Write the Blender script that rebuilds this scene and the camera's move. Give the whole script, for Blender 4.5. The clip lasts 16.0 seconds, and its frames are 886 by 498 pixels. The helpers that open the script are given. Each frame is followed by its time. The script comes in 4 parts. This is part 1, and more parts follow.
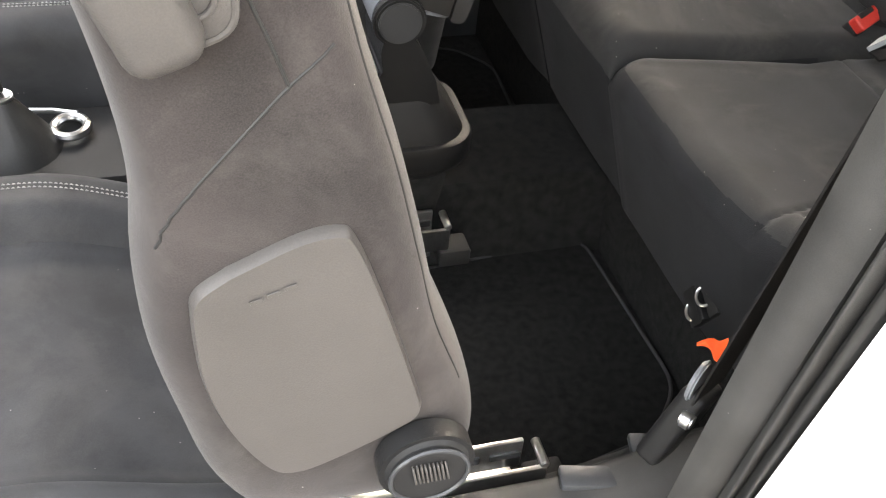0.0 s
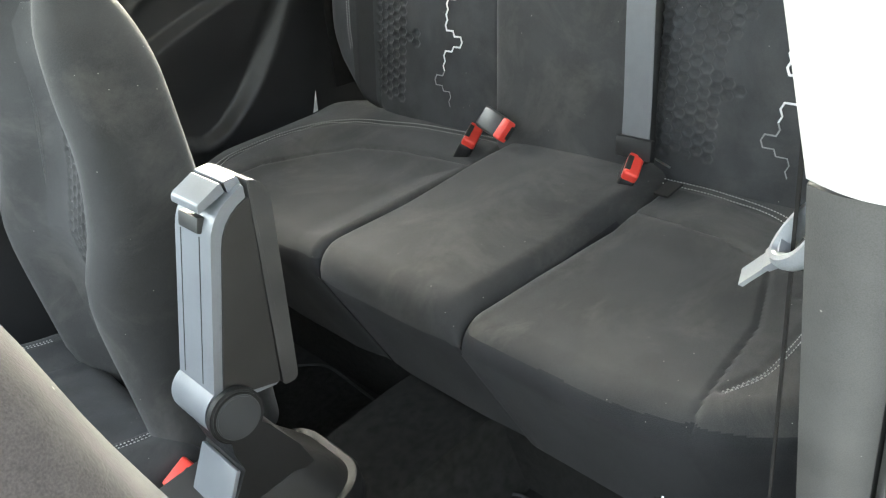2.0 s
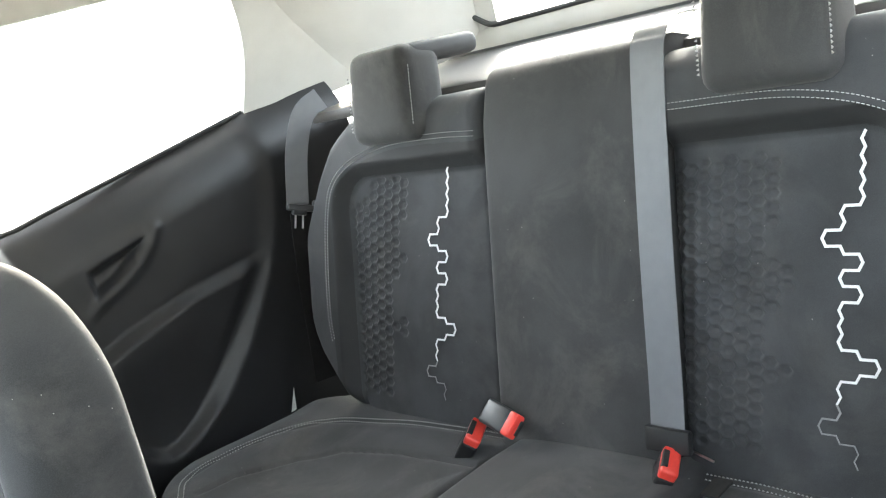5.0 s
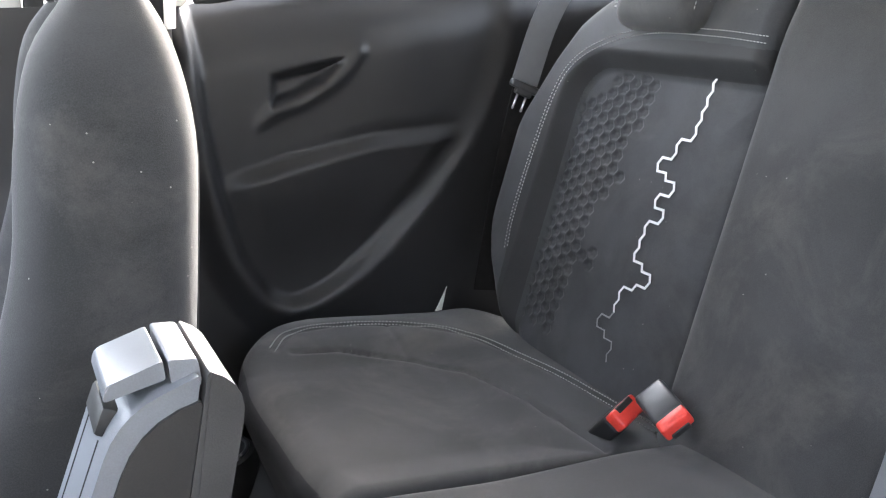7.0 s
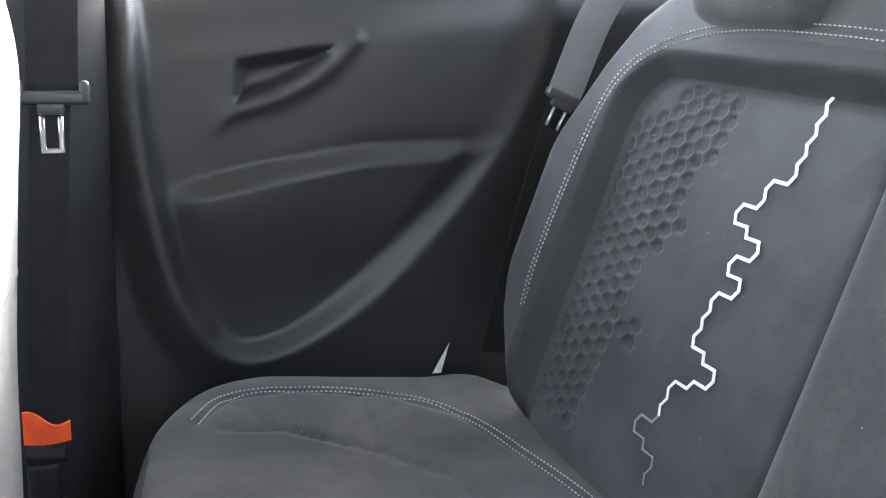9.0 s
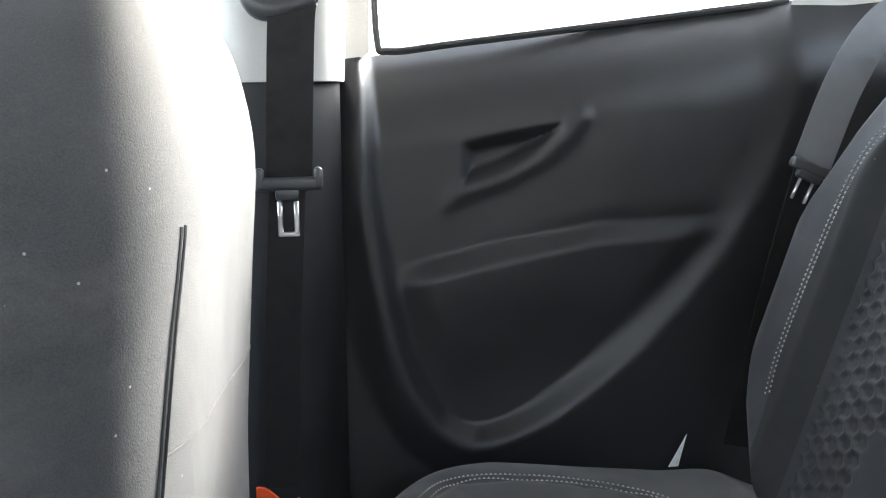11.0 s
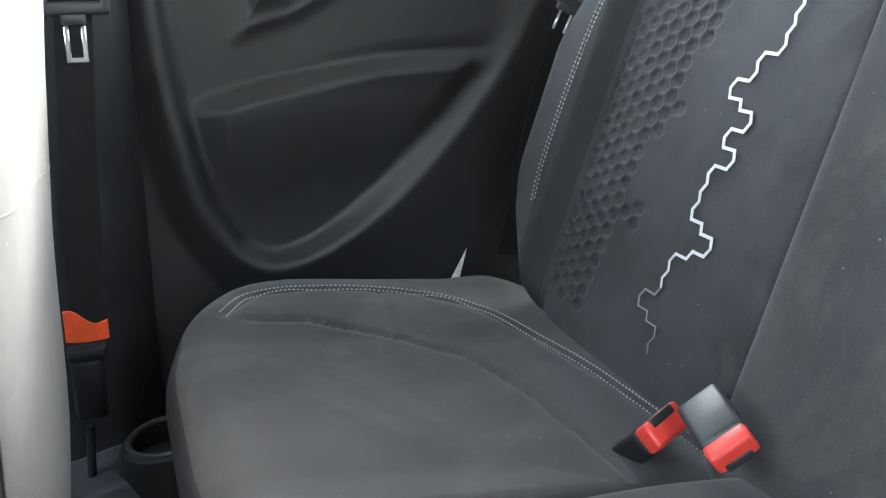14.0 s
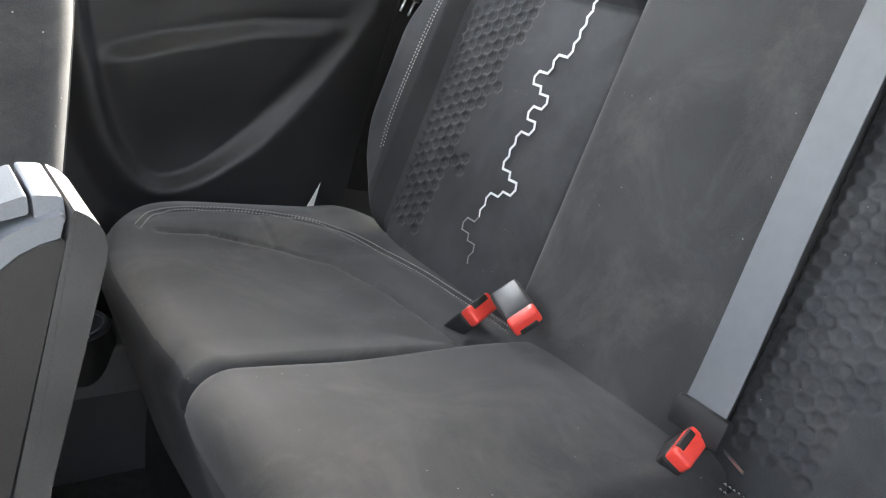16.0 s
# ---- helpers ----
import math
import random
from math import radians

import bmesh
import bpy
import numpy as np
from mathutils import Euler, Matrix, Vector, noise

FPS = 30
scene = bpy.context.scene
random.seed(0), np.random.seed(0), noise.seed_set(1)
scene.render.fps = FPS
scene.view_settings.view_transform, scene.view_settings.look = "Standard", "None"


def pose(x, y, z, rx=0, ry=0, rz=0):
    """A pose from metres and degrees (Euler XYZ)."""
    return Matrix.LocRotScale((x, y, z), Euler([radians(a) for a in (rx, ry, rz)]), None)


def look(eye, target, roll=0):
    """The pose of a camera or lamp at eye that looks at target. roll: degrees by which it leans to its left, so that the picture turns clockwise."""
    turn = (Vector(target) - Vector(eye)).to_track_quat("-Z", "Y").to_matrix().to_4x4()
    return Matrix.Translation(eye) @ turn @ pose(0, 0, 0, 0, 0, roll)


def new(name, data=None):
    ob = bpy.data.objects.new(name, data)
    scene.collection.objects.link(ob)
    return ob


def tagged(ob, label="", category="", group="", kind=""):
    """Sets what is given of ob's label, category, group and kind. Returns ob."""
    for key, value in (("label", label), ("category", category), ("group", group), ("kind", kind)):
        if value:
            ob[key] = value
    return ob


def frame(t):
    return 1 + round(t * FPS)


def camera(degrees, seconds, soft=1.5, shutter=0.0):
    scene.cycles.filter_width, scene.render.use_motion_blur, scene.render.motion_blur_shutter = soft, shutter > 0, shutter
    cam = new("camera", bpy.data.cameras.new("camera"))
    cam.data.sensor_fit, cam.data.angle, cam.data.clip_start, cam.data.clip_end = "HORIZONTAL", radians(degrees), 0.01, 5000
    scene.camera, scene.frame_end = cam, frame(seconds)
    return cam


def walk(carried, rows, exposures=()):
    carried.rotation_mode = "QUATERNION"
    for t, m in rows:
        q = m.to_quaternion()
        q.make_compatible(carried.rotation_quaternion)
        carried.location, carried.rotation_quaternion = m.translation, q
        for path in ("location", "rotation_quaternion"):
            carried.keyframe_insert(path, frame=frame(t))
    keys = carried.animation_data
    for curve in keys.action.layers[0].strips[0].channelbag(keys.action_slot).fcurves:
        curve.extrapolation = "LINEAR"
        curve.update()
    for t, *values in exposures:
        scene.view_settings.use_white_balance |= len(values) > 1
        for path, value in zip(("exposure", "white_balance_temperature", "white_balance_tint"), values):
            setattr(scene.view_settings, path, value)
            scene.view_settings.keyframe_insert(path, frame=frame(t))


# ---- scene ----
cam = camera(51.0, 16.0, soft=1.15)
PATH = [
    (0, (-0.535, -1.06, 0.944), (-0.059, 0.357, -0.385), 5.4),
    (0.5, (-0.504, -1.015, 0.963), (0.044, 0.436, -0.3), 1.8),
    (1, (-0.462, -0.962, 0.98), (0.156, 0.524, -0.207), -4.0),
    (1.5, (-0.461, -0.942, 0.996), (0.232, 0.584, -0.095), -10.3),
    (2, (-0.501, -0.924, 1.014), (0.422, 0.53, -0.002), -17.4),
    (2.5, (-0.523, -0.901, 1.019), (0.578, 0.456, 0.047), -19.2),
    (3, (-0.546, -0.871, 1.026), (0.619, 0.48, 0.121), -21.8),
    (3.5, (-0.522, -0.839, 1.019), (0.718, 0.518, 0.232), -22.6),
    (3.7, (-0.514, -0.829, 1.021), (0.76, 0.528, 0.29), -22.0),
    (5.8, (-0.388, -0.752, 0.97), (0.735, 0.844, 0.534), -11.5),
    (6, (-0.381, -0.743, 0.986), (0.7, 0.879, 0.537), -9.1),
    (6.5, (-0.32, -0.663, 0.933), (0.607, 1.032, 0.417), -6.4),
    (7, (-0.261, -0.581, 0.848), (0.562, 1.157, 0.302), -1.0),
    (7.5, (-0.205, -0.501, 0.821), (0.654, 1.223, 0.281), 1.6),
    (8, (-0.143, -0.422, 0.813), (0.774, 1.292, 0.341), 0.6),
    (8.5, (-0.114, -0.377, 0.821), (0.826, 1.346, 0.438), 0.6),
    (9, (-0.076, -0.322, 0.799), (0.651, 1.47, 0.289), 2.4),
    (9.5, (-0.051, -0.299, 0.785), (0.465, 1.55, 0.224), 0.2),
    (10, (-0.0497, -0.2997, 0.785), (0.3145, 1.5856, 0.2253), 2.94),
    (10.2, (-0.048, -0.2966, 0.7889), (0.2888, 1.6028, 0.2607), 2.41),
    (12.3, (-0.0677, -0.3058, 0.7865), (0.0721, 1.6834, 0.6329), -3.89),
    (12.5, (-0.0698, -0.3077, 0.788), (0.1081, 1.67, 0.549), -3.48),
    (13, (-0.066, -0.318, 0.782), (0.218, 1.623, 0.396), -2.3),
    (13.5, (-0.061, -0.343, 0.746), (0.375, 1.553, 0.282), -2.9),
    (14, (-0.074, -0.383, 0.748), (0.578, 1.409, 0.147), -0.1),
    (14.5, (-0.104, -0.422, 0.759), (0.644, 1.287, 0.038), 2.7),
    (15, (-0.169, -0.479, 0.78), (0.71, 1.16, 0.045), 5.9),
    (15.5, (-0.223, -0.549, 0.797), (0.693, 1.072, 0.067), 7.6),
    (16, (-0.272, -0.615, 0.827), (0.767, 0.946, 0.132), 6.6),
]
walk(cam, [(t, look(eye, target, roll)) for t, eye, target, roll in PATH],
     exposures=[(0.0, 4.42, 7650, 10), (0.5, 4.52, 7550, 9), (1.0, 4.77, 7150, 5), (1.5, 4.83, 7000, 1), (2.0, 4.77, 6950, 0), (3.5, 5.22, 6900, 2), (6.0, 4.57, 6600, 5), (7.0, 4.87, 6550, 11), (8.0, 5.92, 6150, 13), (8.5, 5.8, 6250, 11), (9.0, 5.32, 6250, 9), (10.0, 5.52, 6350, 8), (12.5, 3.07, 6200, 4), (13.0, 4.7, 6200, 4), (13.5, 5.07, 6150, 5), (14.0, 4.97, 6250, 4), (14.5, 4.87, 6400, 4), (16.0, 4.97, 6700, 8)])

# ---- world and light ----
SUN_AZ, SUN_EL = radians(38), radians(25)
world = bpy.data.worlds.new("sky")
scene.world = world
world.use_nodes = True
nt = world.node_tree
sky = nt.nodes.new("ShaderNodeTexSky")
sky.sky_type, sky.sun_disc = "NISHITA", False
sky.sun_elevation, sky.sun_rotation = SUN_EL, SUN_AZ
sky.air_density, sky.dust_density = 1.0, 3.0
haze = nt.nodes.new("ShaderNodeHueSaturation")
haze.inputs["Saturation"].default_value = 0.45
nt.links.new(sky.outputs[0], haze.inputs["Color"])
nt.links.new(haze.outputs[0], nt.nodes["Background"].inputs[0])
nt.nodes["Background"].inputs[1].default_value = 0.15
sun_data = bpy.data.lights.new("sun", "SUN")
sun_data.energy, sun_data.angle, sun_data.color = 0.5, radians(9.0), (1.0, 0.98, 0.95)
sun = new("sun", sun_data)
sun_dir = Vector((math.sin(SUN_AZ) * math.cos(SUN_EL), math.cos(SUN_AZ) * math.cos(SUN_EL), math.sin(SUN_EL)))
sun.matrix_world = look(sun_dir * 20, (0, 0, 0))


# ---- materials ----
def material(name, base, rough=0.6, metal=0.0, spread=0.25, scale=20.0, bump=0.0, bump_scale=400.0, sheen=0.0, spots=0.0, coat=0.0, spec=0.5, dust=0.0):
    """Principled surface with two scales of variation and fine relief."""
    m = bpy.data.materials.new(name)
    m.use_nodes = True
    t = m.node_tree
    b = t.nodes["Principled BSDF"]
    co = t.nodes.new("ShaderNodeTexCoord")

    def tex(kind, sc, **kw):
        n = t.nodes.new(kind)
        t.links.new(co.outputs["Object"], n.inputs["Vector"])
        n.inputs["Scale"].default_value = sc
        for k, v in kw.items():
            n.inputs[k].default_value = v
        return n
    big = tex("ShaderNodeTexNoise", scale, Detail=4.0)
    fine = tex("ShaderNodeTexNoise", bump_scale, Detail=3.0)
    mix = t.nodes.new("ShaderNodeMath")
    mix.operation = "MULTIPLY_ADD"
    t.links.new(fine.outputs[0], mix.inputs[0])
    mix.inputs[1].default_value = 0.6
    t.links.new(big.outputs[0], mix.inputs[2])
    ramp = t.nodes.new("ShaderNodeValToRGB")
    e = ramp.color_ramp.elements
    e[0].position, e[1].position = 0.56, 0.96
    e[0].color = (*[c * (1 - spread) for c in base], 1)
    e[1].color = (*[min(1, c * (1 + spread)) for c in base], 1)
    t.links.new(mix.outputs[0], ramp.inputs[0])
    col = ramp.outputs[0]
    if dust:
        smear = tex("ShaderNodeTexNoise", 6.0, Detail=9.0, Roughness=0.72, Distortion=0.6)
        rng = t.nodes.new("ShaderNodeMapRange")
        rng.inputs["From Min"].default_value, rng.inputs["From Max"].default_value = 0.48, 0.78
        rng.inputs["To Max"].default_value = dust
        t.links.new(smear.outputs[0], rng.inputs["Value"])
        dm = t.nodes.new("ShaderNodeMixRGB")
        dm.inputs[2].default_value = (0.17, 0.16, 0.145, 1)
        t.links.new(rng.outputs[0], dm.inputs[0])
        t.links.new(col, dm.inputs[1])
        col = dm.outputs[0]
    if spots:
        v = tex("ShaderNodeTexVoronoi", 62.0)
        less = t.nodes.new("ShaderNodeMath")
        less.operation = "LESS_THAN"
        less.inputs[1].default_value = 0.045
        t.links.new(v.outputs["Distance"], less.inputs[0])
        n2 = tex("ShaderNodeTexNoise", 9.0, Detail=2.0)
        gt = t.nodes.new("ShaderNodeMath")
        gt.operation = "GREATER_THAN"
        gt.inputs[1].default_value = 0.52
        t.links.new(n2.outputs[0], gt.inputs[0])
        both = t.nodes.new("ShaderNodeMath")
        both.operation = "MULTIPLY"
        t.links.new(less.outputs[0], both.inputs[0])
        t.links.new(gt.outputs[0], both.inputs[1])
        fac = t.nodes.new("ShaderNodeMath")
        fac.operation = "MULTIPLY"
        fac.inputs[1].default_value = spots
        t.links.new(both.outputs[0], fac.inputs[0])
        mx = t.nodes.new("ShaderNodeMixRGB")
        mx.inputs[2].default_value = (0.42, 0.40, 0.37, 1)
        t.links.new(fac.outputs[0], mx.inputs[0])
        t.links.new(col, mx.inputs[1])
        col = mx.outputs[0]
    t.links.new(col, b.inputs["Base Color"])
    b.inputs["Roughness"].default_value = rough
    b.inputs["Metallic"].default_value = metal
    b.inputs["Specular IOR Level"].default_value = spec
    b.inputs["Sheen Weight"].default_value = sheen
    b.inputs["Sheen Roughness"].default_value = 0.5
    b.inputs["Coat Weight"].default_value = coat
    if bump:
        bp = t.nodes.new("ShaderNodeBump")
        bp.inputs["Strength"].default_value = bump
        bp.inputs["Distance"].default_value = 0.002
        h = fine.outputs[0]
        t.links.new(h, bp.inputs["Height"])
        t.links.new(bp.outputs[0], b.inputs["Normal"])
    return m


SUEDE = material("charcoal suede cloth", (0.037, 0.037, 0.038), 0.85, spread=0.34, scale=7, bump=0.16, bump_scale=1000, sheen=0.12, spots=0.45, spec=0.25, dust=0.36)
CLOTH = material("black seat cloth", (0.036, 0.037, 0.040), 0.75, spread=0.30, scale=14, bump=0.16, bump_scale=1000, sheen=0.08, spots=0.45, spec=0.3, dust=0.20)
SEATBACK = material("dusty dark seat cloth", (0.037, 0.0315, 0.0305), 0.9, spread=0.38, scale=9, bump=0.2, bump_scale=1000, sheen=0.16, spots=0.6, spec=0.2, dust=0.35)
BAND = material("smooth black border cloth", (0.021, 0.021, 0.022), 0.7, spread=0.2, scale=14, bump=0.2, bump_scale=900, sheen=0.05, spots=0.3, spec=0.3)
# shade on the bench's cushion fronts, put into a darker cloth colour
FRONT_SHADE = material("seat cloth darkened for front shade", (0.020, 0.0205, 0.023), 0.8, spread=0.25, scale=14, bump=0.3, bump_scale=750, sheen=0.05, spots=0.3, spec=0.25)
PRINTDIM = material("dull grey printed line", (0.22, 0.22, 0.22), 0.6, spread=0.2, scale=80)
PLASTIC = material("grained black plastic", (0.014, 0.014, 0.0148), 0.48, spread=0.3, scale=12, bump=0.3, bump_scale=1100, spec=0.35)
SOFT = material("soft dark trim panel", (0.0185, 0.0185, 0.0198), 0.42, spread=0.2, scale=8, bump=0.2, bump_scale=1200)
GREYPL = material("mid grey hard plastic", (0.084, 0.077, 0.073), 0.45, spread=0.12, scale=10, bump=0.15, bump_scale=900)
PILLAR = material("light grey pillar trim", (0.42, 0.41, 0.39), 0.65, spread=0.08, scale=8, bump=0.15, bump_scale=900)
HEADLINER = material("pale headliner cloth", (0.5, 0.49, 0.46), 0.95, spread=0.06, scale=12, bump=0.2, bump_scale=800)
CARPET = material("black needle felt carpet", (0.019, 0.019, 0.0187), 1.0, spread=0.4, scale=60, bump=0.8, bump_scale=1500, sheen=0.05, spec=0.1)
MATCLOTH = material("black velour floor mat", (0.0155, 0.0155, 0.0152), 1.0, spread=0.4, scale=90, bump=0.7, bump_scale=1800, sheen=0.03, spec=0.1)
WEB = material("grey woven belt webbing", (0.125, 0.13, 0.14), 0.32, spread=0.05, scale=60, bump=0.3, bump_scale=1500, spec=0.5)
WEBDARK = material("black woven belt webbing", (0.021, 0.020, 0.020), 0.85, spread=0.15, scale=60, bump=0.3, bump_scale=1500, spec=0.1)
RED = material("red press button plastic", (0.75, 0.06, 0.045), 0.35, spread=0.08, scale=30)
ORANGE = material("orange fabric tag", (0.95, 0.10, 0.02), 0.7, spread=0.15, scale=60, bump=0.2)
CHROME = material("brushed steel", (0.62, 0.62, 0.62), 0.28, metal=1.0, spread=0.1, scale=60)
STEEL = material("dark oiled steel rail", (0.45, 0.43, 0.40), 0.35, metal=1.0, spread=0.3, scale=40)
THREAD = material("pale grey thread", (0.37, 0.365, 0.355), 0.8, spread=0.1, scale=200)
PRINT = material("silver white printed line", (0.74, 0.74, 0.74), 0.5, spread=0.06, scale=80)
WHITETAG = material("white paper label", (0.75, 0.75, 0.72), 0.8, spread=0.1, scale=60)
PAINT = material("white car paint", (0.78, 0.78, 0.78), 0.25, spread=0.04, scale=6, coat=0.6)
JAMB = material("worn dark grey pillar plastic", (0.046, 0.045, 0.044), 0.6, spread=0.3, scale=14, bump=0.12, bump_scale=1200, spots=0.4)
RUBBER = material("black rubber seal", (0.02, 0.02, 0.02), 0.55, spread=0.2, scale=30)
CONCRETE = material("grey yard concrete", (0.15, 0.148, 0.142), 0.9, spread=0.15, scale=3, bump=0.3, bump_scale=60)
FLANK = material("dark grey armrest plastic", (0.030, 0.029, 0.028), 0.45, spread=0.15, scale=15, bump=0.15, bump_scale=900)
SATIN = material("satin dark grey plastic", (0.05, 0.052, 0.056), 0.32, spread=0.15, scale=15, bump=0.1, bump_scale=900)
SILVER = material("silver grey satin plastic", (0.19, 0.20, 0.218), 0.31, spread=0.1, scale=15, bump=0.1, bump_scale=900)

# ---- mesh helpers ----
from mathutils import bvhtree


def link(name, bm, mat, parent=None, label="", smooth=40):
    """Links a bmesh as one mesh object, under a parent where one is given."""
    me = bpy.data.meshes.new(name)
    bmesh.ops.recalc_face_normals(bm, faces=bm.faces)
    bm.to_mesh(me)
    bm.free()
    me.materials.append(mat)
    for p in me.polygons:
        p.use_smooth = True
    me.set_sharp_from_angle(angle=radians(smooth))
    ob = new(name, me)
    if parent:
        ob.parent = parent
        if parent.type == "EMPTY":
            ob.matrix_parent_inverse = Matrix.Translation(-parent.location)
    if label:
        ob["label"] = label
    return ob


part = link


def thing(name, label, category, at=(0, 0, 0), kind="", group=""):
    e = new(name)
    e.empty_display_size = 0.05
    e.location = at
    return tagged(e, label, category, group, kind)


def rbox(size, r=0.01, seg=3, at=(0, 0, 0), rot=(0, 0, 0), fn=None, cuts=0):
    """A box with rounded edges; fn reshapes its vertices before it is placed."""
    bm = bmesh.new()
    bmesh.ops.create_cube(bm, size=1)
    bmesh.ops.scale(bm, vec=size, verts=bm.verts)
    if cuts:
        bmesh.ops.subdivide_edges(bm, edges=bm.edges, cuts=cuts, use_grid_fill=True)
    if fn:
        for v in bm.verts:
            v.co = fn(v.co)
    if r:
        sharp = [e for e in bm.edges if len(e.link_faces) == 2 and e.calc_face_angle() > 0.6]
        bmesh.ops.bevel(bm, geom=sharp, offset=r, segments=seg, affect="EDGES", profile=0.5, clamp_overlap=True)
    bm.transform(pose(*at, *rot))
    return bm


def cyl(r, h, at=(0, 0, 0), rot=(0, 0, 0), n=32, bevel=0.0, r2=None):
    bm = bmesh.new()
    bmesh.ops.create_cone(bm, cap_ends=True, segments=n, radius1=r, radius2=r if r2 is None else r2, depth=h)
    if bevel:
        bmesh.ops.bevel(bm, geom=[e for e in bm.edges if e.calc_face_angle() > 0.8], offset=bevel, segments=3, affect="EDGES")
    bm.transform(pose(*at, *rot))
    return bm


def join(*bms):
    out = bms[0]
    for b in bms[1:]:
        me = bpy.data.meshes.new("join")
        b.to_mesh(me)
        b.free()
        out.from_mesh(me)
        bpy.data.meshes.remove(me)
    return out


def spline(pts, n):
    """Catmull-Rom through pts, n samples a span."""
    P = [Vector(p) for p in pts]
    P = [P[0] * 2 - P[1]] + P + [P[-1] * 2 - P[-2]]
    out = []
    for i in range(1, len(P) - 2):
        for k in range(n):
            t = k / n
            a, b, c, d = P[i - 1:i + 3]
            out.append(0.5 * ((2 * b) + (c - a) * t + (2 * a - 5 * b + 4 * c - d) * t * t + (3 * b - a - 3 * c + d) * t ** 3))
    out.append(P[-2])
    return out


def sweep(path, ring, up=(0, 0, 1), closed_ring=True, caps=True, scales=None):
    """Sweeps a ring of (side, up) offsets along a path."""
    bm = bmesh.new()
    rows = []
    n = len(path)
    for i, p in enumerate(path):
        d = (path[min(i + 1, n - 1)] - path[max(i - 1, 0)]).normalized()
        s = d.cross(Vector(up)).normalized()
        u = s.cross(d)
        k = scales[i] if scales else 1.0
        rows.append([bm.verts.new(p + s * a * k + u * b * k) for a, b in ring])
    m = len(ring)
    for i in range(n - 1):
        for j in range(m if closed_ring else m - 1):
            bm.faces.new((rows[i][j], rows[i][(j + 1) % m], rows[i + 1][(j + 1) % m], rows[i + 1][j]))
    if caps and closed_ring:
        bm.faces.new(rows[0])
        bm.faces.new(rows[-1][::-1])
    return bm


def circle(r, n=10):
    return [(r * math.cos(2 * math.pi * i / n), r * math.sin(2 * math.pi * i / n)) for i in range(n)]


def flat(w, t):
    return [(-w / 2, -t / 2), (w / 2, -t / 2), (w / 2, t / 2), (-w / 2, t / 2)]


def sheet(f, nu, nv, thick=None):
    """A grid of f(u, v), u and v from 0 to 1; with thick, a closed slab whose back is offset by that vector."""
    bm = bmesh.new()
    g = [[bm.verts.new(f(i / nu, j / nv)) for j in range(nv + 1)] for i in range(nu + 1)]
    for i in range(nu):
        for j in range(nv):
            bm.faces.new((g[i][j], g[i + 1][j], g[i + 1][j + 1], g[i][j + 1]))
    if thick is not None:
        tv = Vector(thick)
        rim = [g[i][0] for i in range(nu)] + [g[nu][j] for j in range(nv)] + [g[i][nv] for i in range(nu, 0, -1)] + [g[0][j] for j in range(nv, 0, -1)]
        low = [bm.verts.new(v.co + tv) for v in rim]
        m = len(rim)
        for i in range(m):
            bm.faces.new((rim[i], rim[(i + 1) % m], low[(i + 1) % m], low[i]))
        bm.faces.new(low[::-1])
    return bm


def smooth(a, b, x):
    t = min(1, max(0, (x - a) / (b - a)))
    return t * t * (3 - 2 * t)


def spaced(u, k=0.75):
    """0..1 with samples drawn towards both ends."""
    return (1 - k) * u + k * (0.5 - 0.5 * math.cos(math.pi * u))


def pad(lo, hi, q0, q1, height, r, depth, m, nu=60, nv=60, draw=0.75):
    """An upholstered pad over a plan in (p, q): p from lo(q) to hi(q), its face at height(p, q) with rounded edges, its back depth below; m places it. r: one radius, or those at q0, q1, lo and hi."""
    radii = r if isinstance(r, tuple) else (r, r, r, r)

    def f(u, v):
        q = q0 + (q1 - q0) * spaced(v, draw)
        a, b = lo(q), hi(q)
        p = a + (b - a) * spaced(u, draw)
        drop = 0
        for d, k in zip((q - q0, q1 - q, p - a, b - p), radii):
            if d < k:
                drop += k - math.sqrt(max(0, k * k - (k - d) ** 2))
        return m @ Vector((p, q, height(p, q) - min(drop, 1.1 * max(radii))))
    back = Vector((0, 0, -depth)) if isinstance(depth, (int, float)) else Vector(depth)
    return sheet(f, nu, nv, m.to_3x3() @ back)


def seg_dist(p, a, b):
    ax, ay, bx, by = *a, *b
    dx, dy = bx - ax, by - ay
    t = max(0, min(1, ((p[0] - ax) * dx + (p[1] - ay) * dy) / (dx * dx + dy * dy + 1e-12)))
    return math.hypot(p[0] - ax - t * dx, p[1] - ay - t * dy)


def line_dist(p, pts):
    return min(seg_dist(p, a, b) for a, b in zip(pts, pts[1:]))


def inside(p, poly):
    x, y = p
    c = False
    for (x1, y1), (x2, y2) in zip(poly, poly[1:] + poly[:1]):
        if (y1 > y) != (y2 > y) and x < (x2 - x1) * (y - y1) / (y2 - y1) + x1:
            c = not c
    return c


# ---- setting: ground, car shell ----
def slab(name, size, at, mat, r=0.0, rot=(0, 0, 0)):
    return tagged(link(name, rbox(size, r, 2, at, rot), mat), kind="structure")


tagged(slab("ground", (400, 400, 0.2), (0, 0, -0.42), CONCRETE), "grey concrete yard", "ground")
# unseen wall, added to cut low sky light through the driver's doorway
tagged(slab("wall_sky_block", (16, 0.2, 2.3), (0, -4.4, 0.83), CONCRETE), "plain grey wall, unseen, added to block sky light on the driver's side", "yard wall")
tagged(slab("floor", (2.6, 1.56, 0.06), (-0.35, 0, -0.01), CARPET), "black carpeted car floor", "floor")


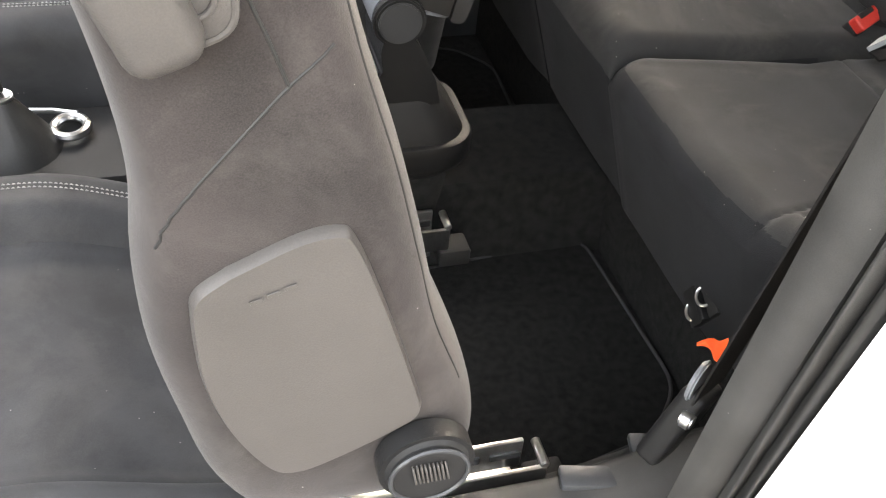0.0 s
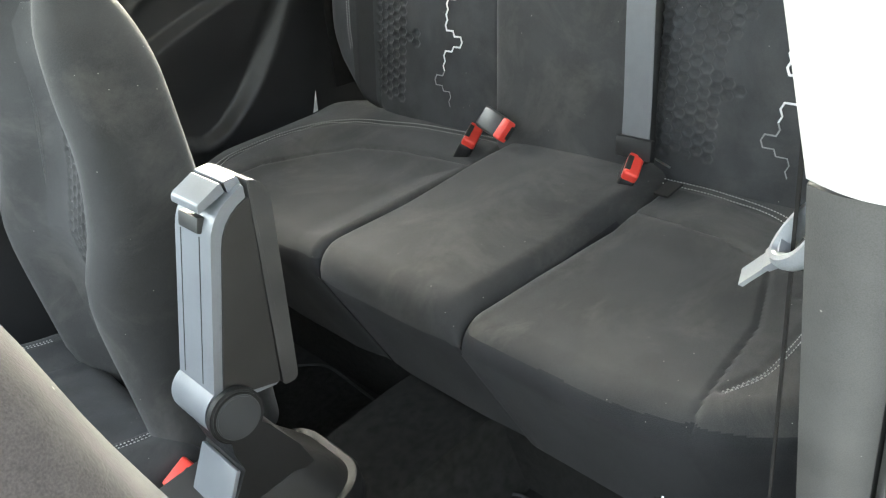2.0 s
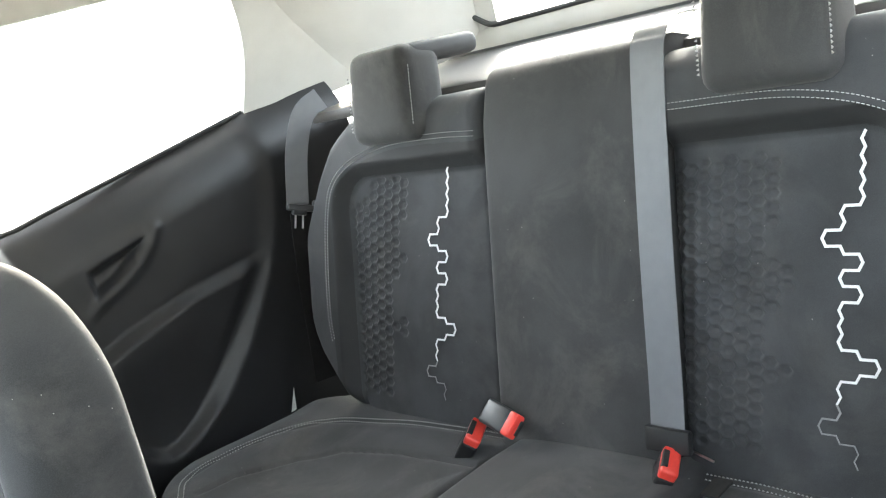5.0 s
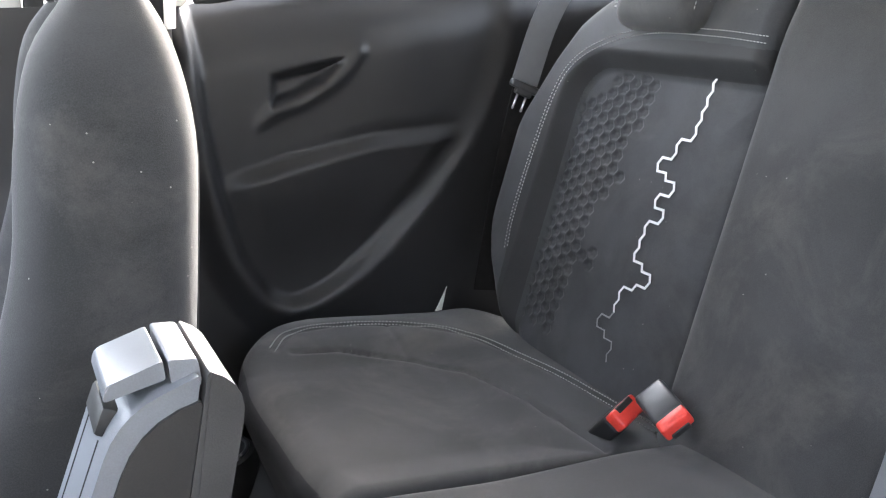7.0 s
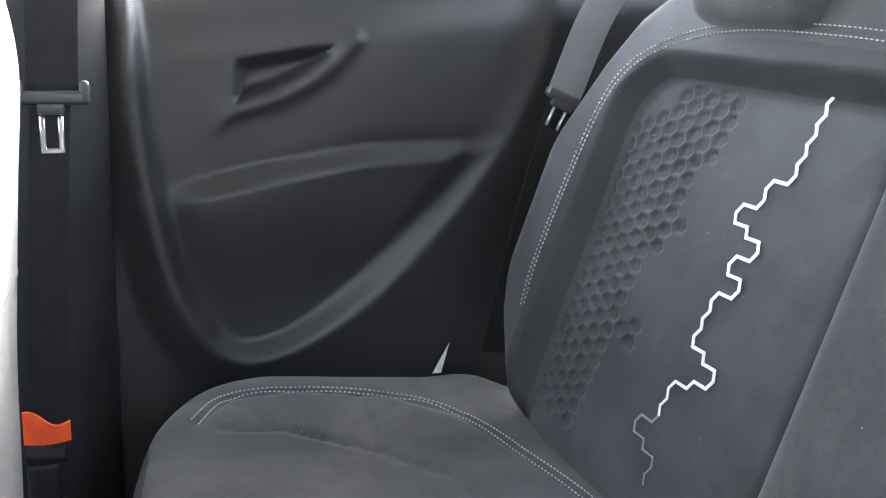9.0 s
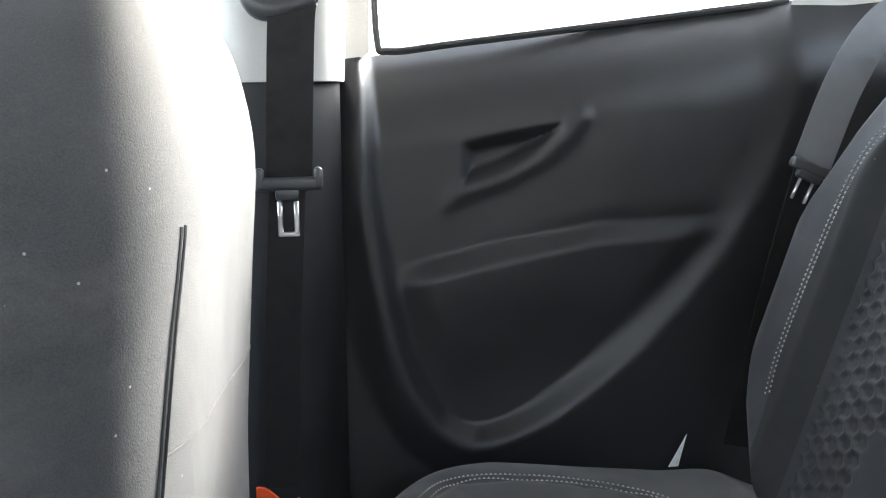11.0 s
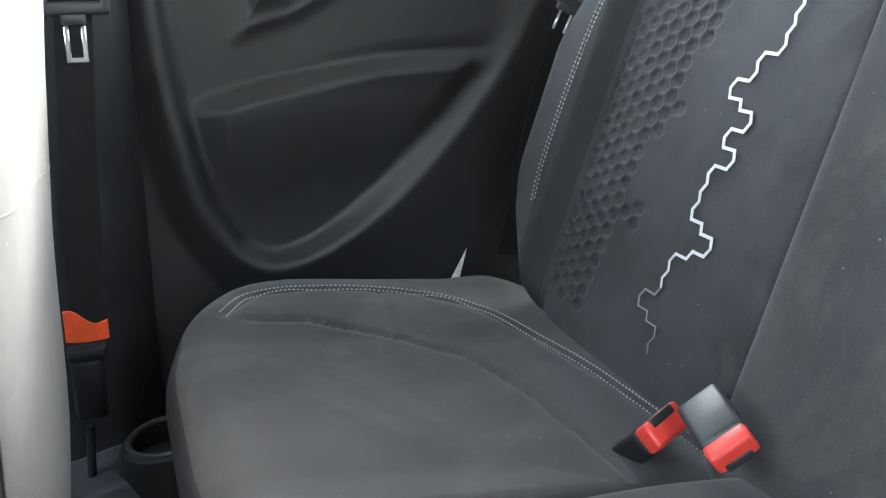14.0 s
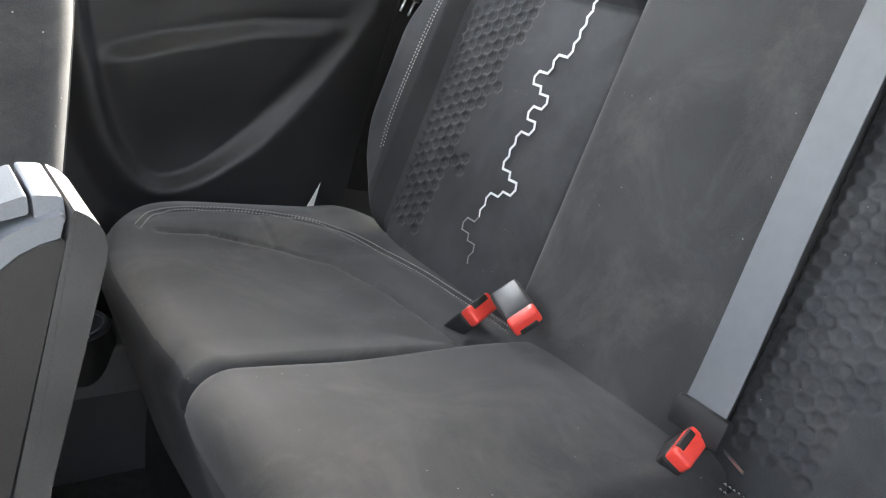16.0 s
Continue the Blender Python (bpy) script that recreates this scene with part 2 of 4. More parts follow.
def tunnel_shape():
    def f(u, v):
        x = -1.2 + 1.3 * u
        q = -1 + 2 * v
        z = 0.150 - 0.13 * smooth(0.70, 1.0, abs(q))
        return Vector((x, 0.005 + q * 0.128, z - 0.012 * smooth(-0.05, 0.12, x)))
    return sheet(f, 40, 60, (0, 0, -0.03))


tagged(link("floor_tunnel", tunnel_shape(), CARPET), "black carpeted centre tunnel", "floor tunnel", kind="structure")
# step up under the bench
tagged(link("floor_riser", sheet(lambda u, v: Vector((0.030 - 0.004 * u + 0.03 * u * u, -0.74 + 1.48 * v, 0.02 + 0.24 * u)), 10, 20, (0.05, 0, 0)), MATCLOTH), "black carpet under the rear bench", "floor", kind="structure")


def belt_rail(x):
    return 0.826 + 0.115 * (x + 0.02)


def side_wall(sign, name):
    """Quarter trim beside the bench, with its arch ridge, arm line and hand recess."""
    arch = [(-0.025, 0.98), (-0.021, 0.79), (-0.017, 0.671), (-0.003, 0.577), (0.018, 0.477), (0.045, 0.42), (0.067, 0.389), (0.113, 0.369), (0.191, 0.391), (0.292, 0.457), (0.409, 0.591), (0.48, 0.726), (0.493, 0.84), (0.497, 0.98)]
    arch = [(p.x, p.y) for p in spline([(a, b, 0) for a, b in arch], 5)]
    arm = [(-0.01, 0.545), (0.02, 0.56), (0.116, 0.583), (0.252, 0.606), (0.44, 0.612)]

    arch = arch[::2] + arch[-1:]
    rim = [(0.066, 0.655), (0.096, 0.672), (0.144, 0.685), (0.188, 0.708), (0.217, 0.733), (0.233, 0.755)]
    pocket = [(0.093, 0.674), (0.144, 0.689), (0.186, 0.711), (0.213, 0.737), (0.216, 0.752), (0.153, 0.742), (0.096, 0.731)]

    def top(x):
        return belt_rail(x)

    def f(u, v):
        x = -0.05 + 0.75 * u
        z = 0.06 + (top(x) - 0.06) * v
        y = 0.735
        d = line_dist((x, z), arch)
        inn = inside((x, z), arch)
        dz = z - float(np.interp(x, [p[0] for p in arm], [p[1] for p in arm]))
        rear = smooth(0.10, 0.30, x)
        if inn:
            sunk = 0.015 - 0.011 * rear * smooth(-0.02, 0.05, dz)
            y += sunk * smooth(0.004, 0.026 + 0.02 * rear, d)
        else:
            y += (0.012 - 0.004 * rear) * smooth(0.010, 0.05 + 0.04 * rear, d)
        y -= (0.007 - 0.005 * rear) * math.exp(-(d / 0.014) ** 2)
        if inn:
            edge = smooth(0.010, 0.065, d)
            ridge = smooth(0.030, 0.0, dz) if dz > 0 else smooth(-0.16, 0.0, dz)
            y -= edge * 0.019 * ridge
            if 0.05 < x < 0.25 and 0.63 < z < 0.78:
                dg = line_dist((x, z), rim)
                w = smooth(0.060, 0.10, x)
                y -= w * 0.005 * math.exp(-(dg / 0.011) ** 2)
                if inside((x, z), pocket):
                    y += 0.021 * smooth(0.0, 0.020, line_dist((x, z), pocket + pocket[:1]))
        # sill that rolls over to the glass
        h = top(x) - z
        if h < 0.11:
            y += 0.056 * (1 - h / 0.11) ** 2
        return Vector((x, sign * y, z))
    n = 260 if sign > 0 else 80
    return link(name, sheet(f, n, n, (0, sign * 0.05, 0)), SOFT)


tagged(side_wall(1, "wall_passenger_side"), "dark moulded quarter trim panel beside the bench", "side trim", kind="structure")
tagged(side_wall(-1, "wall_driver_side"), "dark moulded quarter trim panel beside the bench", "side trim", kind="structure")


# upper side of the shell round the quarter glass, in pieces butted end to end
def upper_side(sign, tag):
    y = sign * 0.80

    def prism(name, quad, mat, label, cat):
        bm = bmesh.new()
        a = [bm.verts.new((x, y - sign * 0.012, z)) for x, z in quad]
        b = [bm.verts.new((x * 1.0, y + sign * 0.02, z)) for x, z in quad]
        bm.faces.new(a)
        bm.faces.new(b[::-1])
        n = len(quad)
        for i in range(n):
            bm.faces.new((a[i], a[(i + 1) % n], b[(i + 1) % n], b[i]))
        bmesh.ops.bevel(bm, geom=[e for e in bm.edges], offset=0.0012, segments=2, affect="EDGES")
        tagged(link(name, bm, mat), label, cat, kind="structure")
    plan = spline([(0.50, 0.79, 0), (0.66, 0.788, 0), (0.82, 0.765, 0), (0.92, 0.70, 0), (0.955, 0.62, 0), (0.970, 0.53, 0)], 8)

    def cf(u, v):
        p = plan[min(len(plan) - 1, round(u * (len(plan) - 1)))]
        lo = belt_rail(0.5) - 0.03 + 0.02 * u
        z = lo + (1.2 - lo) * v
        k = 1 - 0.10 * v
        front = 0.035 * math.sin(math.pi * min(1, max(0, (z - 0.88) / 0.30))) * (1 - u) ** 3
        return Vector((p.x + front - 0.03 * v * u, sign * p.y * k, z))
    tagged(link("trim_c_pillar_" + tag, sheet(cf, 40, 20, (0.01, sign * 0.03, 0)), HEADLINER), "pale moulded rear pillar trim", "pillar trim", kind="structure")
    prism("trim_roof_rail_" + tag, [(-1.6, 1.14), (0.458, 1.14), (0.458, 1.2), (-1.6, 1.2)], HEADLINER, "pale roof rail lining", "roof trim")
    prism("trim_window_frame_" + tag, [(-0.050, 0.79), (-0.002, 0.832), (0.004, 1.138), (-0.050, 1.138)], HEADLINER, "pale painted window surround", "window frame")
    glass_edge = spline([(0.009, sign * 0.790, 1.138), (0.006, sign * 0.790, 0.96), (0.007, sign * 0.790, 0.848), (0.022, sign * 0.790, 0.833), (0.10, sign * 0.790, 0.841), (0.30, sign * 0.790, 0.863), (0.50, sign * 0.790, 0.886)], 8)
    tagged(link("seal_quarter_window_" + tag, sweep(glass_edge, circle(0.0045, 8), (0, 1, 0)), RUBBER), "black rubber window seal", "window seal", kind="structure")


upper_side(1, "passenger")
upper_side(-1, "driver")
tagged(slab("ceiling", (1.66, 1.64, 0.03), (-0.03, 0, 1.22), HEADLINER), "pale cloth headliner", "ceiling")
# body skin below the glass, outside the trims
tagged(slab("wall_body_passenger", (2.5, 0.03, 1.0), (-0.55, 0.835, 0.32), PAINT), "white painted outer body side", "car body")
tagged(slab("wall_body_driver_rear", (0.86, 0.03, 1.0), (0.56, -0.875, 0.32), PAINT, 0.008), "white painted outer body side", "car body")
tagged(slab("wall_rear_lower", (0.05, 1.6, 0.9), (0.98, 0, 0.40), SOFT), "dark lining of the load space", "side trim")
tagged(slab("wall_front_lower", (0.05, 1.6, 0.9), (-1.65, 0, 0.40), PLASTIC), "dark dashboard side of the cabin", "dashboard")


# ---- B pillars ----
def b_pillar(sign, tag, xc, yi, split):
    def low(u, v):
        z = 0.10 + (split - 0.10) * v
        a = -1 + 2 * u
        x = xc + 0.075 * a + 0.01 * (z - 0.8)
        return Vector((x, sign * (yi + 0.05 * abs(a) ** 3), z))

    def up(u, v):
        z = split - 0.004 + (1.16 - split) * v
        a = -1 + 2 * u
        x = xc + 0.008 + (0.072 - 0.012 * v) * a + 0.03 * v
        return Vector((x, sign * (yi - 0.004 + 0.05 * abs(a) ** 4 - 0.05 * v), z))
    tagged(link("b_pillar_lower_" + tag, sheet(low, 24, 30, (0, sign * 0.06, 0)), PLASTIC), "dark lower centre pillar trim", "pillar trim", kind="structure")
    tagged(link("b_pillar_upper_" + tag, sheet(up, 24, 20, (0, sign * 0.06, 0)), PILLAR), "light grey upper centre pillar trim", "pillar trim", kind="structure")


b_pillar(1, "passenger", -0.113, 0.675, 0.803)


# the driver's pillar beside the open doorway leans; its corner and the body's edge follow two lines
def corner_line(z):
    return Vector((-0.150 - 0.029 * z, -0.627 - 0.117 * z + 0.15 * max(0.0, z - 0.785), z))


def body_line(z):
    return Vector((-0.079 - 0.118 * z, -0.646 - 0.193 * z, z))


def jamb_strip(name, z0, z1, a, b, mat, label, bulge=0.006, back=0.15):
    """A rounded strip of the pillar between fractions a and b of the way from the corner to the body's edge."""
    def f(u, v):
        z = z0 + (z1 - z0) * v
        c, w = corner_line(z), body_line(z)
        p, q = c.lerp(w, a), c.lerp(w, b)
        out = Vector((w - c).to_2d().orthogonal().to_3d()).normalized()
        if out.x > 0:
            out = -out
        if u < 0.4 and a == 0:
            t = 1 - u / 0.4
            return c + Vector((back * t, -0.012 * t, 0)) + out * 0.004 * (1 - t)
        t = (u - 0.4) / 0.6 if a == 0 else u
        return p.lerp(q, t) + out * (0.004 * (1 - t) * (a == 0) + bulge * math.sin(math.pi * t))
    return tagged(link(name, sheet(f, 40, 40, (0.03, 0.006, 0)), mat), label, "pillar trim", kind="structure")


jamb_strip("b_pillar_lower_driver", 0.12, 0.785, 0.0, 0.60, JAMB, "worn dark grey pillar trim at the open doorway")
jamb_strip("b_pillar_upper_driver", 0.788, 1.20, 0.0, 0.95, PILLAR, "light grey upper centre pillar trim", 0.010)
jamb_strip("seal_doorway_inner", 0.10, 1.16, 0.64, 0.80, JAMB, "dark rubber doorway seal", 0.009)
jamb_strip("seal_doorway_outer", 0.10, 1.16, 0.84, 0.99, RUBBER, "dark rubber doorway seal", 0.008)
tagged(link("wall_body_doorway", sheet(lambda u, v: body_line(0.02 + 0.9 * v) + Vector((0.002 + 0.10 * u, -0.003 - 0.15 * u ** 0.8, 0)), 12, 30, (0.02, 0.01, 0)), PAINT), "white painted edge of the doorway", "car body", kind="structure")


# ---- rear bench ----
BACK = Matrix(((0.3134, 0, -0.9496, 0.335), (0, 1, 0, 0), (0.9496, 0, 0.3134, 0.30), (0, 0, 0, 1)))


def w_of(z):
    return (z - 0.30) * 1.0531


CUSH = Matrix.Identity(4)


def cush_top(x):
    return 0.405 - 0.12 * x


def outer_cushion(sign):
    yi, yo = (0.131, 0.705) if sign > 0 else (0.175, 0.645)

    def front(q):
        a = abs(q)
        t = max(0.0, (a - 0.36) / (yo - 0.36))
        return -0.052 + 0.25 * (1 - math.sqrt(max(0, 1 - t ** 2.4))) + 0.008 * smooth(0.22, 0.15, a)
    ins = [(0.272, 0.15), (0.262, 0.30), (0.238, 0.41), (0.19, 0.468), (0.10, 0.512), (0.04, 0.515)]
    stitch = [(0.02, 0.525), (0.06, 0.58), (0.13, 0.598), (0.24, 0.582), (0.295, 0.535), (0.325, 0.43), (0.345, 0.30), (0.35, 0.16)]

    if sign < 0:
        ins = [(0.275, 0.15), (0.268, 0.315), (0.245, 0.40), (0.14, 0.452), (-0.02, 0.487), (-0.08, 0.49)]
        stitch = [(0.025, 0.488), (0.07, 0.506), (0.17, 0.492), (0.262, 0.455), (0.325, 0.375), (0.348, 0.27), (0.35, 0.15)]

    cross = [(0.205, 0.455), (0.235, 0.49)] if sign < 0 else [(0.185, 0.47), (0.20, 0.59)]

    def height(p, q):
        a = abs(q)
        z = cush_top(p)
        d = line_dist((p, a), stitch)
        z -= 0.0035 * math.exp(-(d / 0.005) ** 2)
        dish = smooth(0.0, 0.09, min(p + 0.10, 0.29 - p, a - 0.12, 0.55 - a))
        z -= 0.012 * dish
        z -= 0.0038 * math.exp(-(line_dist((p, a), ins) / 0.0038) ** 2) + 0.002 * math.exp(-(line_dist((p, a), cross) / 0.0035) ** 2)
        z += 0.010 * smooth(0.30, 0.36, p) * 0.5 - 0.02 * smooth(0.36, 0.44, p)
        z -= 0.020 * smooth(0.60, 0.72, a)
        z += 0.0015 * noise.noise(Vector((p * 9, a * 9, sign)))
        return z
    q0, q1 = (yi, yo) if sign > 0 else (-yo, -yi)
    return pad(front, lambda q: 0.46, q0, q1, height, (0.022, 0.045, 0.045, 0.045) if sign > 0 else (0.045, 0.022, 0.045, 0.045), (0.062, 0, -0.20), CUSH, 170, 170), stitch, height


def dashes(path, normal, length=0.0036, gap=0.0016, w=0.0009, lift=0.0006):
    """Short stitches laid along a path."""
    bm = bmesh.new()
    run, on = 0.0, True
    pts = [path[0]]
    for p, q in zip(path, path[1:]):
        d = (q - p).length
        t = 0.0
        while t < d:
            step = min((length if on else gap) - run, d - t)
            t += step
            run += step
            pt = p.lerp(q, t / d)
            if on:
                pts.append(pt)
            if run >= (length if on else gap) - 1e-9:
                if on and len(pts) > 1:
                    a, b = pts[0], pts[-1]
                    dirv = (b - a).normalized()
                    s = dirv.cross(normal).normalized() * w / 2
                    up = normal * lift
                    c = (a + b) / 2 + up * 1.8
                    vs = [bm.verts.new(v) for v in (a + s - up, a - s - up, b - s - up, b + s - up, c + s, c - s)]
                    for f in ((0, 1, 5, 4), (4, 5, 2, 3), (0, 4, 3), (1, 2, 5)):
                        bm.faces.new([vs[i] for i in f])
                on = not on
                run = 0.0
                pts = [pt]
    return bm


def second_material(ob, mat, chosen):
    """Gives the faces whose centre is chosen another material."""
    ob.data.materials.append(mat)
    for p in ob.data.polygons:
        if chosen(p.center):
            p.material_index = 1


bench = thing("rear_bench", "charcoal suede-look rear bench with white contrast line", "rear seat", (0.1, 0, 0.1))
for sgn in (1, -1):
    bm, st, hf = outer_cushion(sgn)
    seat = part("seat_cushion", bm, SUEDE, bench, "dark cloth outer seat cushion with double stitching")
    # faces below the top edge get the shade as a darker colour
    second_material(seat, FRONT_SHADE, lambda c: c.x < 0.28 and c.z < cush_top(c.x) - 0.024)
    for off in (0.0, 0.007):
        line = []
        pts = spline([(p, q, 0) for p, q in st], 14)
        for i, p in enumerate(pts):
            d = (pts[min(i + 1, len(pts) - 1)] - pts[max(i - 1, 0)]).normalized()
            c = p + Vector((-d.y, d.x, 0)) * off
            line.append(Vector((c.x, sgn * c.y, hf(c.x, c.y) + 0.0005)))
        s = part("stitching", dashes(line, Vector((0, 0, 1))), THREAD, seat, "pale double stitching")
        tagged(s, kind="stuff")


def mid_height(p, q):
    z = cush_top(p) + 0.012 - 0.010 * ((q + 0.023) / 0.15) ** 2
    z += 0.012 * smooth(0.10, 0.30, p) - 0.03 * smooth(0.36, 0.44, p)
    z += 0.0015 * noise.noise(Vector((p * 9, q * 9, 5)))
    return z


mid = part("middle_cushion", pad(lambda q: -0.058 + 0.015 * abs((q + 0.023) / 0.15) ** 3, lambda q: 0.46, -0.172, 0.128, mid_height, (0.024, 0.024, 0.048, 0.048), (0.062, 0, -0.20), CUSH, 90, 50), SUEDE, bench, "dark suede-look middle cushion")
# painted shade here too, starting lower on the middle cushion's front
second_material(mid, FRONT_SHADE, lambda c: c.x < 0.28 and c.z < cush_top(c.x) - 0.075)


# hexagon cells pressed into the inserts: pitch, lean and origin of the lattice; span tells which cells there are
def lattice(y0, z0, k, lean, dirn, has):
    cw, ch = 0.0174 * k, 0.0148 * k

    def depth(y, z):
        y -= lean * (z0 - z)
        best = (9, 0, 0)
        c0 = round((y - y0) * dirn / cw)
        for c in (c0 - 1, c0, c0 + 1):
            off = 0.5 if c % 2 else 0.0
            rr = round((z0 - z) / ch - off)
            dy = abs((y - y0) * dirn - c * cw) / cw
            dz = abs((z0 - z) - (rr + off) * ch) / ch
            d = max(dz / 0.5, (dy * 0.72 + dz * 0.5) / 0.5 * 1.0)
            if d < best[0]:
                best = (d, c, rr + off)
        d, c, row = best
        zc = z0 - row * ch
        if not has(c, zc):
            return 0.0
        fade = smooth(0.40, 0.52, zc)
        return 0.0033 * (1 - smooth(0.45, 0.98, d)) * (0.8 + 0.2 * fade)
    return depth


def left_cells(c, z):
    if z > 0.735 - 0.05 * max(0, c - 3) / 4 * 0.8 or c > 8 or z < 0.395:
        return False
    if c >= 2:
        return True
    if c == 1:
        return z > 0.645 or 0.57 < z < 0.635 or 0.495 < z < 0.52
    if c == 0:
        return z > 0.672 or 0.605 < z < 0.622 or 0.495 < z < 0.514
    return False


def right_cells(c, z):
    if z > 0.722 or c < 0 or z < 0.40:
        return False
    if c <= 6:
        return True
    if c == 7:
        return z > 0.64 or 0.555 < z < 0.605 or 0.485 < z < 0.515
    if c == 8:
        return 0.575 < z < 0.598 or 0.49 < z < 0.507
    return False


CELLS = {1: lattice(0.360, 0.724, 1.10, 0.09, 1, left_cells), -1: lattice(-0.148, 0.715, 1.0, 0.07, -1, right_cells)}


STITCH = {1: [(0.168, 0.777), (0.25, 0.781), (0.36, 0.780), (0.45, 0.763), (0.508, 0.734), (0.533, 0.69), (0.545, 0.60), (0.547, 0.52), (0.540, 0.475)],
          -1: [(-0.14, 0.783), (-0.30, 0.779), (-0.40, 0.756), (-0.446, 0.718), (-0.462, 0.66), (-0.457, 0.55), (-0.453, 0.41)]}


def insert_depth(s, y, z):
    """How far inside the sunk insert a point of the backrest lies; its upper outer corner is round."""
    a, b = (0.161, 0.502) if s > 0 else (0.13, 0.418)
    out, up, r = b - s * y, 0.737 - z, 0.055
    d = r - math.hypot(r - out, r - up) if out < r and up < r else min(out, up)
    return min(d, s * y - a)


def backrest(y0, y1, s, top):
    """Outer backrest: bolster frame round a sunk insert."""

    def height(p, q):
        d = insert_depth(s, q, 0.30 + p / 1.0531)
        h = 0.022 - 0.028 * smooth(-0.024, 0.006, d)
        h += 0.004 * smooth(0.0, 0.06, d)
        h -= 0.014 * smooth(w_of(0.80), w_of(0.86), p)
        h += 0.0012 * noise.noise(Vector((p * 8, q * 8, 9)))
        if d > 0.002:
            h -= CELLS[s](q, 0.30 + p / 1.0531)
        return h
    if s > 0:
        low = lambda q: float(np.interp(q, [0.42, 0.48, 0.54, 0.58, 0.605, 0.622, 0.632], [0.30, 0.335, 0.39, 0.432, 0.475, 0.52, 0.565]))
        high = lambda q: float(np.interp(q, [0.42, 0.47, 0.52, 0.555, 0.585, 0.61, 0.625, 0.632], [top, 0.835, 0.80, 0.755, 0.705, 0.662, 0.63, 0.605]))
    else:
        low = lambda q: 0.30
        high = lambda q: top - 0.07 * max(0.0, (abs(q) - 0.54) / 0.10) ** 2
    return pad(lambda q: w_of(low(q)), lambda q: w_of(high(q)), y0, y1, height, (0.018, 0.04, 0.04, 0.03) if s > 0 else (0.03, 0.018, 0.03, 0.03), 0.10, BACK, 380, 360, 0.25)


LEFT = part("backrest", backrest(0.165, 0.632, 1, 0.845), CLOTH, bench, "dark backrest with quilted hexagon insert", 89)
RIGHT = part("backrest", backrest(-0.69, -0.134, -1, 0.845), CLOTH, bench, "dark backrest with quilted hexagon insert", 89)
MIDB = part("middle_backrest", pad(lambda q: 0.0, lambda q: w_of(0.868), -0.132, 0.163, lambda p, q: 0.026 - 0.01 * ((q - 0.02) / 0.15) ** 2 - 0.012 * smooth(0.5, 0.6, p), (0.02, 0.02, 0.03, 0.03), 0.12, BACK, 60, 40), SUEDE, bench, "plain suede-look middle backrest")


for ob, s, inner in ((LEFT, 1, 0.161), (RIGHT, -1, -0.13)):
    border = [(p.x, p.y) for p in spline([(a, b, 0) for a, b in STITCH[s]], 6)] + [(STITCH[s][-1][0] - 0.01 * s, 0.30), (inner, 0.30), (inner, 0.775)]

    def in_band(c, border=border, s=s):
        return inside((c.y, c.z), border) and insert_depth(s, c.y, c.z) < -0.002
    second_material(ob, BAND, in_band)


def on_back(y, z, h=0.0):
    return BACK @ Vector((w_of(z), y, h))


# contrast line: steps along hexagon edges (L left, R right, a down left, b down right)
STEPS = "ababababaLabaLabRbRbaLabRbaLabababRbRbaLaLababaLabRbRbab"
CW, CH, CD = 0.0145, 0.0074, 0.0038


def hex_line(y, z, k, lean):
    pts = [(y, z)]
    for c in STEPS:
        dy, dz = {"L": (CW, 0), "R": (-CW, 0), "a": (CD, -CH), "b": (-CD, -CH)}[c]
        pts.append((pts[-1][0] + dy * k, pts[-1][1] + dz * k))
    return [(a + lean * (z - b), b) for a, b in pts]


def line_mesh(pts, lift=-0.0005):
    bm = bmesh.new()
    n = len(pts)
    vs = []
    for i, (y, z) in enumerate(pts):
        a, b = Vector(pts[max(i - 1, 0)]), Vector(pts[min(i + 1, n - 1)])
        p = Vector((y, z))
        d1, d2 = (p - a), (b - p)
        d1 = d1.normalized() if d1.length else d2.normalized()
        d2 = d2.normalized() if d2.length else d1
        m = (Vector((-d1.y, d1.x)) + Vector((-d2.y, d2.x))).normalized()
        w = 0.00145 * (1 - 0.6 * smooth(0.6, 1.0, i / n)) / max(0.5, m.dot(Vector((-d1.y, d1.x))))
        vs.append([bm.verts.new(on_back(*(p + m * s * w), lift + h)) for s, h in ((-1, 0), (-1, 0.0009), (1, 0.0009), (1, 0))])
    for r1, r2 in zip(vs, vs[1:]):
        for j in range(4):
            bm.faces.new((r1[j], r1[(j + 1) % 4], r2[(j + 1) % 4], r2[j]))
    bm.faces.new(vs[0])
    bm.faces.new(vs[-1][::-1])
    return bm


for owner, y, z, k, lean in ((LEFT, 0.247, 0.743, 1.10, 0.12), (RIGHT, -0.371, 0.7335, 1.07, 0.07)):
    o = part("contrast_line", line_mesh(hex_line(y, z, k, lean)), PRINT, owner, "silver-white zigzag contrast line fading downwards")
    second_material(o, PRINTDIM, lambda c: c.z < 0.462)

# double stitching round the inserts of the backrests
for owner, pts in ((LEFT, STITCH[1]),
                   (RIGHT, STITCH[-1])):
    for off in (0.0, 0.007):
        flatp = spline([(y, z, 0) for y, z in pts], 14)
        line = []
        for i, p in enumerate(flatp):
            d = (flatp[min(i + 1, len(flatp) - 1)] - flatp[max(i - 1, 0)]).normalized()
            c = p + Vector((-d.y, d.x, 0)) * off
            line.append(on_back(c.x, c.y, 0.0228 - 0.014 * smooth(0.80, 0.86, c.y)))
        tagged(part("stitching", dashes(line, Vector((-0.95, 0, 0.313))), THREAD, owner, "pale double stitching"), kind="stuff")


